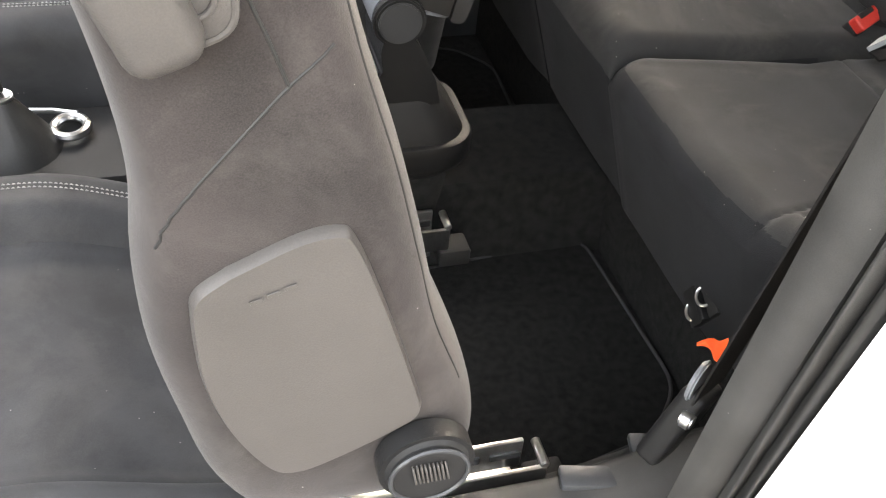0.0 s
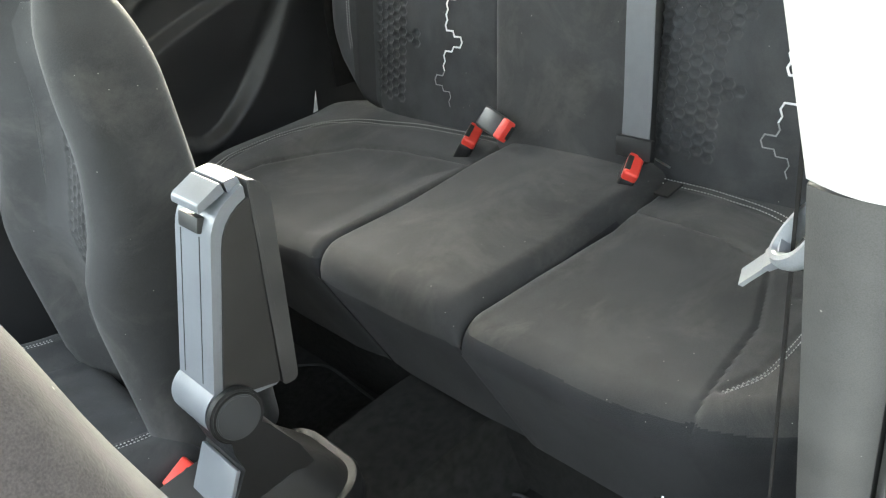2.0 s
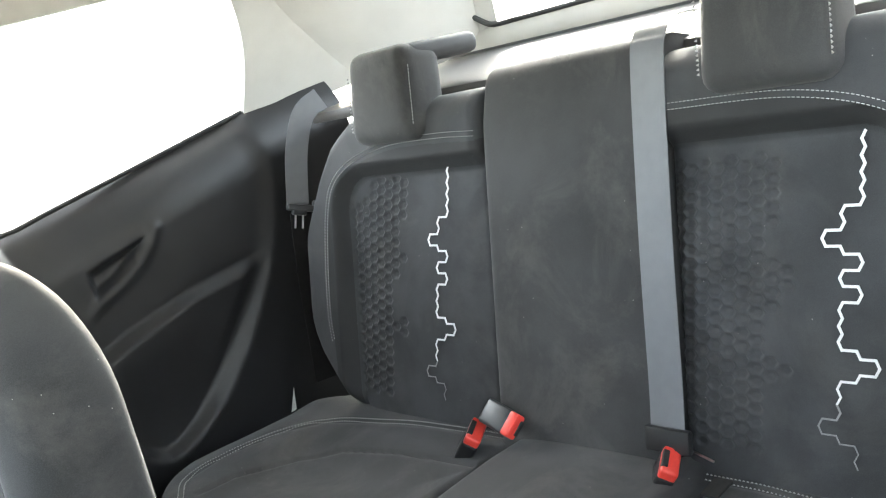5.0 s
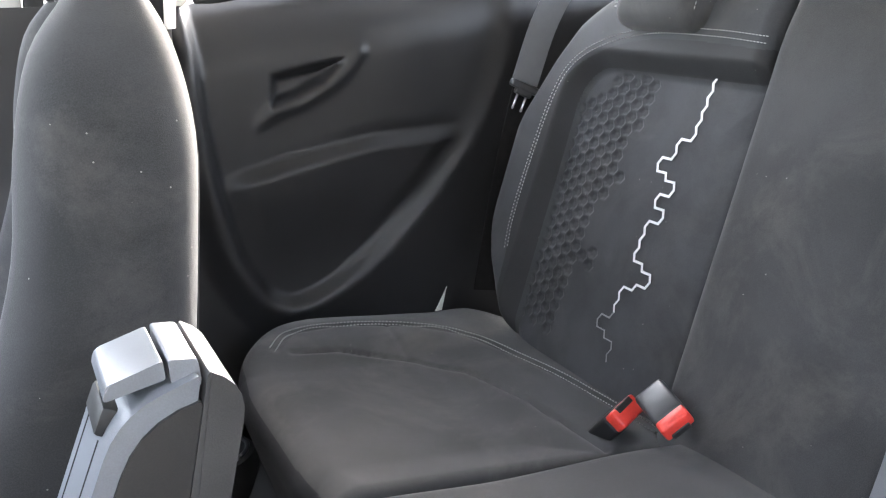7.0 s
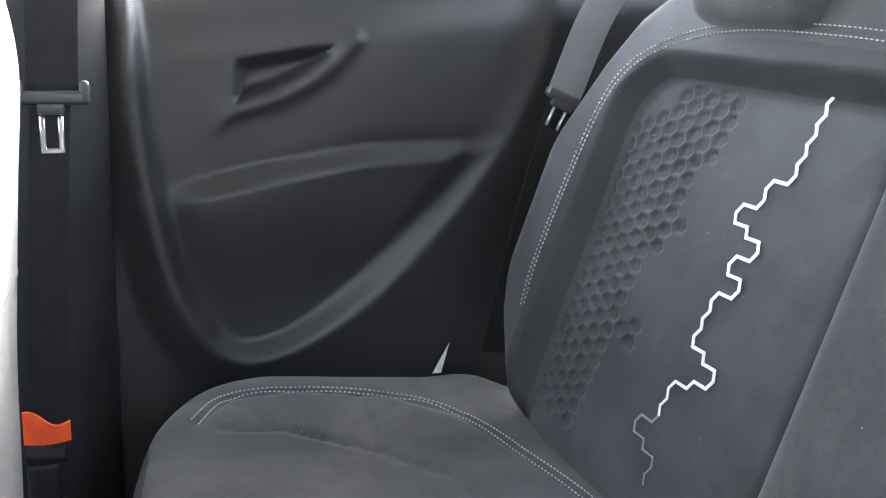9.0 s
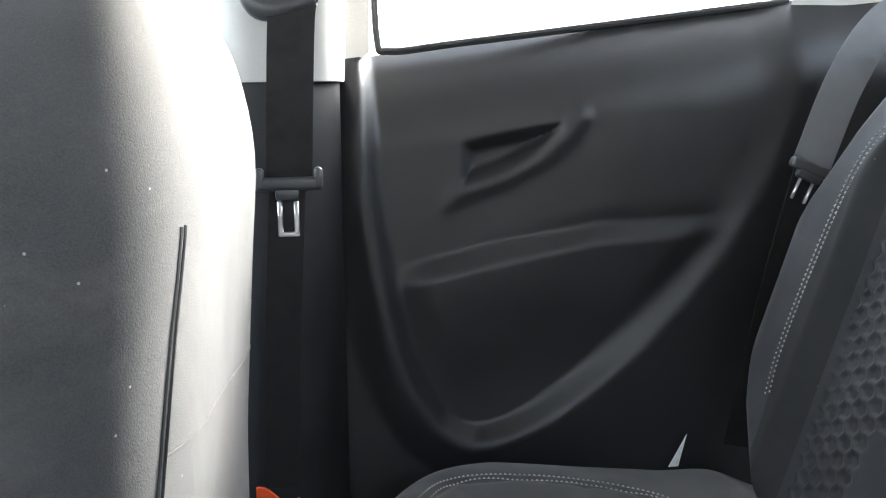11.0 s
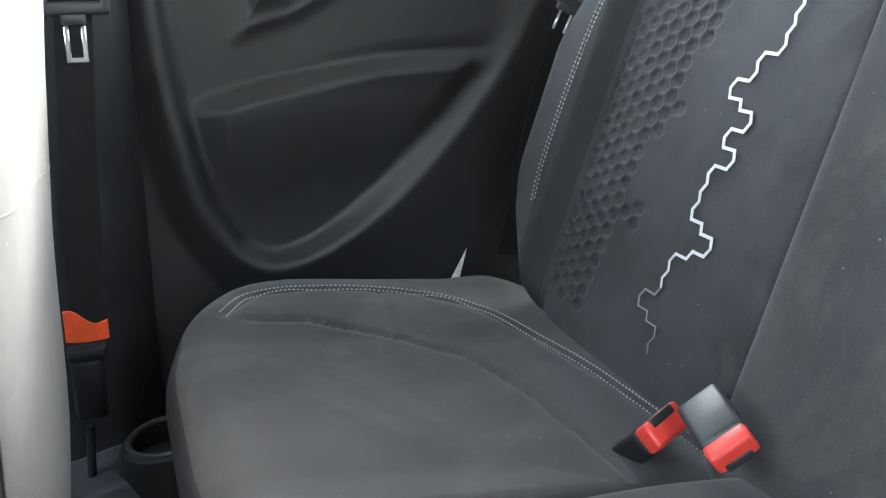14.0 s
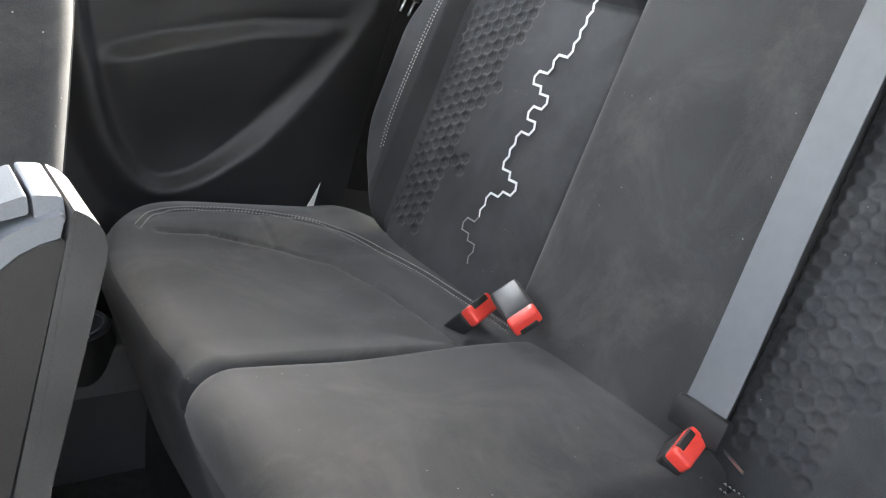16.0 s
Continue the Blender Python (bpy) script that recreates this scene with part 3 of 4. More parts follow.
# ---- rear headrests ----
def headrest(y):
    h = thing("headrest", "dark cloth L-shaped rear headrest resting on the backrest", "headrest", (0.5, y, 0.78), group="rear headrests")

    def shape(v):
        v = v.copy()
        v.y *= 1 - 0.10 * (v.z > 0.03)
        return v
    bm = rbox((0.085, 0.155, 0.145), 0.024, 4, fn=shape, cuts=0)
    bm.transform(pose(0.505, y, 0.856, 0, 16, 0))
    part("cushion", bm, SUEDE, h)
    bm = rbox((0.15, 0.135, 0.034), 0.015, 3)
    bm.transform(pose(0.575, y, 0.905, 0, 6, 0))
    part("rear_lip", bm, CLOTH, h)
    for s in (-1, 1):
        m = pose(0.505, y, 0.856, 0, 16, 0)
        line = [m @ Vector((-0.034, s * 0.0745, z)) for z in (-0.05, -0.02, 0.01, 0.04)]
        tagged(part("stitching", dashes(spline(line, 6), Vector((-0.6, s * 0.8, 0)), lift=0.0012), THREAD, h, "pale edge stitching"), kind="stuff")
        part("rod", cyl(0.006, 0.08, (0.545, y + s * 0.045, 0.79), (0, 15, 0), 12), CHROME, h, "steel headrest rod")
    return h


headrest(0.343)
headrest(-0.287)


# ---- seat belts and buckles ----
def web(path, up, w=0.047, t=0.0016):
    return sweep(spline(path, 10), flat(w, t), up)


mb = thing("middle_seat_belt", "grey woven seat belt hanging over the middle backrest", "seat belt", (0.37, -0.11, 0.4))
part("webbing", web([(0.60, -0.13, 0.872), (0.535, -0.13, 0.880), on_back(-0.130, 0.862, 0.014), on_back(-0.130, 0.82, 0.022), on_back(-0.132, 0.62, 0.026), on_back(-0.135, 0.47, 0.026), on_back(-0.136, 0.415, 0.028)], (1, 0, -0.3)), WEB, mb)
part("tongue", rbox((0.012, 0.062, 0.03), 0.004, 2, tuple(on_back(-0.138, 0.408, 0.030)), (0, 18, 0)), PLASTIC, mb, "black belt tongue cover")
part("latch_plate", rbox((0.003, 0.020, 0.03), 0.001, 1, tuple(on_back(-0.142, 0.398, 0.036)), (0, 40, 0)), PLASTIC, mb, "dark latch plate")


def buckle(at, axis, wide, label, body=PLASTIC, size=1.0, side=1):
    """A belt buckle whose red button end points along axis, its broad side along wide."""
    b = thing("seat_belt_buckle", label, "belt buckle", at, group="belt buckles")
    z = Vector(axis).normalized()
    y = (Vector(wide) - z * Vector(wide).dot(z)).normalized()
    x = y.cross(z)
    m = Matrix.Translation(at) @ Matrix((x, y, z)).transposed().to_4x4()

    def p(name, bm, mat, par, lab=""):
        bm.transform(m)
        return part(name, bm, mat, par, lab)
    body_ob = p("body", rbox((0.024 * size, 0.044 * size, 0.050), 0.005, 3, (0, 0, -0.031)), body, b)
    p("button", rbox((0.0225 * size, 0.0425 * size, 0.016), 0.0035, 3, (0, 0, 0.0)), RED, body_ob, "red press button")
    p("slot", rbox((0.0075, 0.027 * size, 0.006), 0.001, 1, (side * 0.0075 * size, 0, 0.0062)), RUBBER, body_ob, "dark tongue slot")
    return b


buckle((0.306, 0.164, 0.400), (0.12, -0.66, 0.74), (0.89, 0.42, 0.15), "black buckle with a red button at the bench crease", side=-1)
buckle((0.312, 0.090, 0.420), (-0.18, -0.97, -0.18), (0.74, -0.25, 0.62), "grey-black buckle with a red button lying on the bench", SATIN, 0.82)
buckle((0.318, -0.150, 0.402), (0.02, -0.58, 0.78), (0.86, 0.35, 0.22), "black buckle with a red button beside the middle belt", PLASTIC, 0.95, -1)
buckle((-0.345, 0.078, 0.263), (-0.3, -0.5, 0.8), (1, 0, 0.4), "black buckle with a red button beside the front seat")


def tongue(at, rot, par):
    """Belt tongue: a wide cover with raised ends and a steel loop below."""
    m = pose(*at, *rot)

    def p(name, bm, mat, lab=""):
        bm.transform(m)
        return part(name, bm, mat, par, lab)
    bar = join(rbox((0.066, 0.012, 0.013), 0.004, 3), rbox((0.009, 0.013, 0.022), 0.004, 3, (-0.0285, 0, 0.005)), rbox((0.009, 0.013, 0.022), 0.004, 3, (0.0285, 0, 0.005)), rbox((0.024, 0.010, 0.012), 0.003, 2, (-0.002, 0, -0.010)))
    p("tongue_cover", bar, SATIN, "dark plastic tongue cover")
    loop = join(rbox((0.021, 0.003, 0.005), 0.001, 1, (-0.002, 0, -0.050)), rbox((0.005, 0.003, 0.034), 0.001, 1, (-0.010, 0, -0.034)), rbox((0.005, 0.003, 0.034), 0.001, 1, (0.006, 0, -0.034)))
    p("latch_loop", loop, CHROME, "bright steel latch loop")


def front_belt(sign, tag):
    """Front seat belt hanging down the centre pillar from its slotted guide."""
    y = sign * 0.625
    e = thing("front_seat_belt", "dark woven seat belt hanging down the centre pillar", "seat belt", (-0.11, y, 0.2), group="front belts")
    part("webbing", web([(-0.078, y + sign * 0.012, 0.885), (-0.083, y, 0.86), (-0.088, y, 0.78), (-0.092, y, 0.70)], (0, 1, 0), 0.045), WEBDARK, e)
    part("lower_webbing", web([(-0.094, y + sign * 0.01, 0.70), (-0.105, y + sign * 0.012, 0.55), (-0.114, y + sign * 0.01, 0.38)], (0, 1, 0), 0.036), WEBDARK, e)
    tongue((-0.092, y - sign * 0.004, 0.70), (0, 0, 0), e)
    guide = sweep(spline([(-0.132, y + sign * 0.02, 0.925), (-0.122, y + sign * 0.012, 0.885), (-0.105, y + sign * 0.008, 0.868), (-0.06, y + sign * 0.006, 0.878)], 8), circle(0.011, 10), (0, 1, 0), scales=[0.7 + 0.5 * math.sin(math.pi * i / 24) for i in range(25)])
    part("belt_guide", guide, SATIN, e, "dark plastic belt guide")
    part("sleeve", rbox((0.034, 0.02, 0.075), 0.008, 3, (-0.122, y, 0.295)), PLASTIC, e, "black plastic belt sleeve")
    part("collar", rbox((0.040, 0.022, 0.016), 0.005, 2, (-0.120, y, 0.337)), PLASTIC, e)

    def tagf(u, v):
        x = -0.139 + 0.044 * u
        return Vector((x, y - sign * (0.012 + 0.006 * math.sin(3 * u)), 0.390 - 0.034 * v - 0.016 * u * (1 - v) + 0.004 * math.sin(7 * u) * (1 - v)))
    part("orange_tag", sheet(tagf, 10, 6, (0, sign * 0.004, 0)), ORANGE, e, "crumpled orange cloth tag")
    part("stalk", cyl(0.005, 0.10, (-0.130, y, 0.20), (0, 4, 0), 12), RUBBER, e)
    return e


front_belt(1, "passenger")


def driver_belt():
    e = thing("front_seat_belt", "dark seat belt stretched beside the driver's doorway", "seat belt", (-0.1, -0.62, 0.2), group="front belts")

    def at(z):
        return (-0.122, -0.566 - 0.153 * z, z)
    part("webbing", web([at(1.10), at(0.9), at(0.75), at(0.6), at(0.45), at(0.31)], (0.45, -0.89, 0), 0.047, 0.002), WEBDARK, e)
    part("sleeve", rbox((0.044, 0.026, 0.10), 0.008, 3, (-0.135, -0.606, 0.262), (10, 14, 30)), PLASTIC, e, "black plastic belt sleeve")
    part("bolt", cyl(0.009, 0.012, (-0.142, -0.624, 0.288), (90, 0, 35), 16, 0.002), CHROME, e, "steel anchor bolt")
    part("washer", cyl(0.021, 0.006, (-0.130, -0.606, 0.318), (90, 0, 35), 24, 0.002), SILVER, e, "grey guide ring")

    def tagf(u, v):
        return Vector((-0.131, -0.589, 0.346)) + u * (Vector((0, -0.038, 0.048)).lerp(Vector((0.003, -0.035, 0.018)), v)) + Vector((0.003 * math.sin(5 * u), 0, 0.003 * math.sin(6 * u)))
    part("orange_tag", sheet(tagf, 10, 6, (0.002, 0.004, 0)), ORANGE, e, "crumpled orange cloth tag")
    tip, neck = Vector((-0.132, -0.645, 0.679)), Vector((-0.135, -0.668, 0.702))
    along = (neck - tip).normalized()
    sight = Vector((0.68, 0.46, -0.57))
    side = along.cross(sight).normalized()
    across = (side.cross(along) * 0.80 + side * 0.60).normalized()
    mid_ring = neck + along * 0.032
    loop = [mid_ring + along * 0.023 * math.cos(t) + across * (0.014 + 0.003 * math.cos(t)) * math.sin(t) for t in [2 * math.pi * i / 40 for i in range(41)]]
    part("tongue_cover", sweep(loop, [(a * 0.0045, b * 0.0065) for a, b in circle(1.0, 10)], along.cross(across)), SILVER, e, "pale plastic tongue cover with a belt slot")
    wedge = sweep([neck - along * 0.004, neck + along * 0.008, neck + along * 0.016], flat(0.015, 0.006), along.cross(across), scales=[0.8, 1.0, 1.4])
    part("tongue_neck", wedge, SILVER, e, "pale plastic neck of the tongue")
    part("latch_plate", sweep([neck, neck.lerp(tip, 0.5), tip], flat(0.011, 0.003), along.cross(across)), SILVER, e, "bright steel latch plate")
    return e


driver_belt()


def rear_belt(sign):
    e = thing("rear_seat_belt", "grey woven rear belt hanging by the quarter trim", "seat belt", (0.42, sign * 0.68, 0.36), group="rear belts")
    y = sign * 0.675
    part("webbing", web([(0.59, y - sign * 0.02, 0.868), (0.545, y - sign * 0.014, 0.850), (0.508, y - sign * 0.008, 0.79), (0.478, y, 0.70)], (0.3, sign * 0.95, 0), 0.042), WEB, e)
    part("lower_webbing", web([(0.483, y + sign * 0.006, 0.69), (0.452, y + sign * 0.01, 0.56), (0.415, y + sign * 0.012, 0.37)], (0, 1, 0), 0.045), WEBDARK, e)
    m = pose(0.482, y - sign * 0.004, 0.692, 0, 24, 0)
    for name, bm, mat in (("tongue_cover", join(rbox((0.066, 0.012, 0.012), 0.004, 3), rbox((0.01, 0.013, 0.02), 0.004, 3, (0.029, 0, 0.006)), rbox((0.03, 0.01, 0.012), 0.003, 2, (-0.006, 0, -0.008))), SATIN),
                          ("latch_loop", join(rbox((0.003, 0.004, 0.026), 0.001, 1, (-0.014, 0, -0.025)), rbox((0.003, 0.004, 0.026), 0.001, 1, (0.002, 0, -0.025))), CHROME)):
        bm.transform(m)
        part(name, bm, mat, e)
    return e


rear_belt(1)
rear_belt(-1)
wt = tagged(link("label_tag", sheet(lambda u, v: Vector((0.340 + 0.022 * v + 0.012 * u * (1 - v), 0.722, 0.335 + 0.04 * v)), 4, 4, (0, 0.001, 0)), WHITETAG), "small white label tucked beside the cushion", "label")


# ---- front seats ----
def loft(levels, yc, nring=64, e=5.0, yaw=0.0, rows=40, hollow=0.055, taper=0.0):
    """Seat back from levels of (z, front x, rear x, half width), smooth between them."""
    zs = [l[0] for l in levels]
    sp = spline([(l[1], l[2], l[3]) for l in levels], max(2, rows // len(levels)))
    zz = spline([(l[0], 0, 0) for l in levels], max(2, rows // len(levels)))
    bm = bmesh.new()
    rings = []
    for p, z in zip(sp, zz):
        xf, xr, hw = p
        c, h = (xf + xr) / 2, (xr - xf) / 2
        ring = []
        for i in range(nring):
            t = 2 * math.pi * i / nring
            ct, s_ = math.cos(t), math.sin(t)
            a = math.copysign(abs(ct) ** (2 / e), ct)
            b = math.copysign(abs(s_) ** (2 / e), s_)
            x, q = c + h * a, b
            if a < 0:
                x += hollow * (1 - smooth(0.35, 0.85, abs(q))) * (-a) * smooth(0.10, 0.235, hw)
            else:
                x -= taper * a * max(0.0, q + 0.8) * smooth(0.32, 0.47, z.x)
            ring.append(bm.verts.new((x + yaw * hw * q, yc + hw * q, z.x)))
        rings.append(ring)
    for r1, r2 in zip(rings, rings[1:]):
        for j in range(nring):
            bm.faces.new((r1[j], r1[(j + 1) % nring], r2[(j + 1) % nring], r2[j]))
    bm.faces.new(rings[0][::-1])
    bm.faces.new(rings[-1])
    return bm


def seam(pts, r=0.0022, on=None, sink=0.3):
    """A seam roll through pts, laid on the surface of a mesh where one is given."""
    path = spline(pts, 14)
    if on:
        tree = bvhtree.BVHTree.FromPolygons([v.co for v in on.data.vertices], [p.vertices for p in on.data.polygons])
        path = [tree.find_nearest(p)[0] - tree.find_nearest(p)[1] * r * sink for p in path]
    return sweep(path, circle(r, 8), (0.3, 0.2, 1))


def front_headrest(seat, x, y, z, tilt):
    bm = rbox((0.095, 0.235, 0.16), 0.042, 5)
    bm.transform(pose(x - 0.028, y - 0.012, z + 0.150, 0, tilt, 0))
    part("headrest", bm, SUEDE, seat, "dark cloth headrest")
    for s in (-1, 1):
        part("rod", cyl(0.007, 0.16, (x - 0.01, y + s * 0.078, z + 0.03), (0, tilt, 0), 14), CHROME, seat, "steel headrest rod")
        part("rod_collar", cyl(0.014, 0.016, (x - 0.012, y + s * 0.078, z - 0.032), (0, tilt, 0), 16, 0.003), PLASTIC, seat)


def cushion_front(seat, x0, x1, y0, y1, z):
    yc, half = (y0 + y1) / 2, (y1 - y0) / 2

    def height(p, q):
        a = abs(q - yc)
        return z + 0.040 * smooth(0.13, 0.185, a) - 0.006 * math.exp(-((a - 0.152) / 0.005) ** 2) - 0.05 * smooth(x1 - 0.20, x1, p)
    c = part("seat_cushion", pad(lambda q: x0, lambda q: x1, y0, y1, height, 0.035, 0.14, Matrix.Identity(4), 60, 110), CLOTH, seat)
    for off in (0, 0.007):
        for s in (-1, 1):
            line = [Vector((p.x, yc + s * (p.y + off), height(p.x, yc + s * (p.y + off)) + 0.001)) for p in spline([(x0 + 0.10, half - 0.052, 0), ((x0 + x1) / 2, half - 0.046, 0), (x1 - 0.04, half - 0.052, 0)], 14)]
            tagged(part("stitching", dashes(line, Vector((0, 0, 1))), THREAD, c, "pale double stitching"), kind="stuff")
    return c


ps = thing("front_passenger_seat", "charcoal cloth front passenger seat, upright", "car seat", (-0.4, 0.345, 0.1), group="front seats")
PLEV = [(0.20, -0.355, -0.150, 0.21), (0.35, -0.350, -0.135, 0.232), (0.50, -0.340, -0.130, 0.237), (0.58, -0.302, -0.125, 0.239), (0.66, -0.274, -0.119, 0.239), (0.74, -0.262, -0.113, 0.231), (0.805, -0.242, -0.122, 0.206), (0.845, -0.208, -0.138, 0.158), (0.864, -0.194, -0.153, 0.11), (0.870, -0.182, -0.168, 0.06)]
pb = part("backrest", loft(PLEV, 0.325, e=4.0, yaw=0.03, hollow=0.09), SUEDE, ps, "dusty charcoal cloth backrest")
for dy in (0.0, 0.006):
    part("zip_seam", seam([(-0.126, 0.158 + dy, 0.725), (-0.13, 0.147 + dy, 0.68), (-0.136, 0.137 + dy, 0.62), (-0.142, 0.130 + dy, 0.55), (-0.145, 0.126 + dy, 0.45), (-0.15, 0.126 + dy, 0.30)], 0.0016, pb), RUBBER, pb, "dark zip seam down the rear")
part("seam", seam([(-0.135, 0.50, 0.575), (-0.125, 0.30, 0.60), (-0.125, 0.20, 0.607), (-0.135, 0.142, 0.615)], 0.0010, pb), SEATBACK, pb)


SEAT_CELLS = lattice(0.300, 0.780, 0.95, 0.0, 1, lambda c, z: 0 <= c <= 5 and (c > 1 or z < 0.56 or 0.62 < z < 0.66))


def insert_point(y, z, h=0.0):
    xf = float(np.interp(z, [l[0] for l in PLEV], [l[1] for l in PLEV]))
    q = y - 0.325
    return Vector((xf + 0.080 + 0.03 * q - 0.02 * (abs(q) / 0.115) ** 4 - h, y, z))


ins_ob = part("seat_insert", sheet(lambda u, v: insert_point(0.21 + 0.23 * u, 0.30 + 0.50 * v, -SEAT_CELLS(0.21 + 0.23 * u, 0.30 + 0.50 * v)), 150, 220, (0.008, 0, 0)), SUEDE, ps, "quilted front insert")
seat_line = [insert_point(a, b, 0.0012) for a, b in hex_line(0.262, 0.755, 0.95, 0.05)]
part("contrast_line", sweep(seat_line, [(a * 0.0017, b * 0.0006) for a, b in circle(1.0, 8)], (1, 0, 0.2)), PRINT, ins_ob, "silver-white zigzag contrast line")
front_headrest(ps, -0.185, 0.315, 0.880, -12)
cushion_front(ps, -0.86, -0.30, 0.095, 0.575, 0.30)
part("base", rbox((0.5, 0.40, 0.12), 0.02, 3, (-0.58, 0.345, 0.09)), PLASTIC, ps)

ds = thing("driver_seat", "dusty grey-brown cloth driver's seat, folded forward", "car seat", (-0.6, -0.42, 0.1), group="front seats")
DLEV = [(0.275, -0.50, -0.395, 0.20), (0.31, -0.540, -0.362, 0.235), (0.36, -0.566, -0.348, 0.246), (0.42, -0.578, -0.360, 0.248), (0.49, -0.588, -0.386, 0.248), (0.56, -0.588, -0.402, 0.248), (0.63, -0.580, -0.420, 0.248), (0.70, -0.586, -0.441, 0.244), (0.80, -0.605, -0.464, 0.235), (0.88, -0.615, -0.478, 0.20), (0.93, -0.61, -0.51, 0.13)]
db = part("backrest", loft(DLEV, -0.417, e=7.0, rows=60, taper=0.021), SEATBACK, ds, "dusty cloth backrest with a diagonal seam")
part("seam", seam([(-0.576, -0.67, 0.595), (-0.556, -0.67, 0.620), (-0.524, -0.67, 0.656), (-0.489, -0.67, 0.693), (-0.462, -0.668, 0.714)], 0.0011, db), RUBBER, db)
part("seam", seam([(-0.489, -0.67, 0.693), (-0.498, -0.67, 0.720), (-0.507, -0.67, 0.748), (-0.512, -0.665, 0.80)], 0.0011, db), RUBBER, db)
part("zip_seam", seam([(-0.452, -0.645, 0.77), (-0.440, -0.648, 0.69), (-0.418, -0.650, 0.60), (-0.392, -0.650, 0.515), (-0.366, -0.65, 0.43)], 0.0012, db), RUBBER, db, "dark zip seam down the rear")


def side_panel():
    """Hard panel on the outer flank: a rounded, slightly tapering shield."""
    bm = bmesh.new()
    outline = spline([(-0.530, 0.581), (-0.489, 0.600), (-0.466, 0.603), (-0.456, 0.594), (-0.440, 0.548), (-0.414, 0.457), (-0.409, 0.426), (-0.428, 0.410), (-0.468, 0.390), (-0.496, 0.381), (-0.516, 0.390), (-0.539, 0.436), (-0.552, 0.491), (-0.5535, 0.545), (-0.549, 0.566), (-0.530, 0.581)], 8)[:-1]
    c = Vector((-0.482, 0.492))
    rings = []
    for s, y in ((1.0, -0.660), (0.995, -0.668), (0.965, -0.673), (0.6, -0.6745), (0.25, -0.6748)):
        rings.append([bm.verts.new((c.x + (p.x - c.x) * s, y, c.y + (p.y - c.y) * s)) for p in outline])
    for r1, r2 in zip(rings, rings[1:]):
        n = len(r1)
        for j in range(n):
            bm.faces.new((r1[j], r1[(j + 1) % n], r2[(j + 1) % n], r2[j]))
    bm.faces.new(rings[-1])
    bm.faces.new(rings[0][::-1])
    return bm


sp_ = part("side_panel", side_panel(), GREYPL, ds, "smooth grey-brown plastic side panel")
for i in range(3):
    part("embossed_bar", rbox((0.008, 0.0008, 0.003), 0.0003, 1, (-0.515 + 0.010 * i, -0.6752, 0.560 + 0.004 * i), (0, -18, 0)), GREYPL, sp_)
hd = rbox((0.040, 0.030, 0.105), 0.013, 4, (-0.560, -0.674, 0.766), (0, -20, 0))
part("release_handle", hd, GREYPL, ds, "grey plastic easy-entry handle")
rec = bmesh.new()
rings = []
for k, y in ((1.0, 0.008), (0.98, -0.001), (0.86, -0.004), (0.5, -0.004)):
    ring = []
    for i in range(48):
        t = 2 * math.pi * i / 48
        c, s_ = math.cos(t), math.sin(t)
        ring.append(rec.verts.new((math.copysign(abs(c) ** 0.55, c) * 0.027 * k, y, math.copysign(abs(s_) ** 0.55, s_) * 0.058 * k)))
    rings.append(ring)
for r1, r2 in zip(rings, rings[1:]):
    for j in range(48):
        rec.faces.new((r1[j], r1[(j + 1) % 48], r2[(j + 1) % 48], r2[j]))
rec.faces.new(rings[-1])
rec.faces.new(rings[0][::-1])
rec.transform(pose(-0.548, -0.667, 0.775, 0, -20, 0))
plate = part("handle_recess", rec, GREYPL, ds, "rounded plate behind the handle")
for k, y, thick in ((0.95, -0.0015, 0.0022), (0.72, -0.0045, 0.0018)):
    rim_path = []
    for i in range(49):
        c, s_ = math.cos(2 * math.pi * i / 48), math.sin(2 * math.pi * i / 48)
        rim_path.append(Vector((math.copysign(abs(c) ** 0.55, c) * 0.027 * k, y, math.copysign(abs(s_) ** 0.55, s_) * 0.058 * k)))
    rim_bm = sweep(rim_path, circle(thick, 8), (0, 1, 0))
    rim_bm.transform(pose(-0.548, -0.667, 0.775, 0, -20, 0))
    part("rim", rim_bm, GREYPL, plate, "raised rim of the plate")
kn = part("recliner_knob", cyl(0.036, 0.03, (-0.405, -0.676, 0.378), (90, 0, 0), 40, 0.007), PLASTIC, ds, "round ribbed recliner knob")
part("knob_ring", sweep([Vector((-0.405 + 0.029 * math.cos(t), -0.6915, 0.378 + 0.029 * math.sin(t))) for t in [2 * math.pi * i / 40 for i in range(41)]], circle(0.0018, 6), (0, 1, 0)), SATIN, kn)
for i in range(9):
    part("rib", rbox((0.0016, 0.004, 0.020), 0.0006, 1, (-0.417 + 0.003 * i, -0.693, 0.384), (0, -10, 0)), GREYPL, kn)
cushion_front(ds, -1.05, -0.52, -0.665, -0.165, 0.272)
part("base", rbox((0.5, 0.42, 0.10), 0.02, 3, (-0.70, -0.42, 0.10)), PLASTIC, ds)
front_headrest(ds, -0.60, -0.417, 0.90, -25)
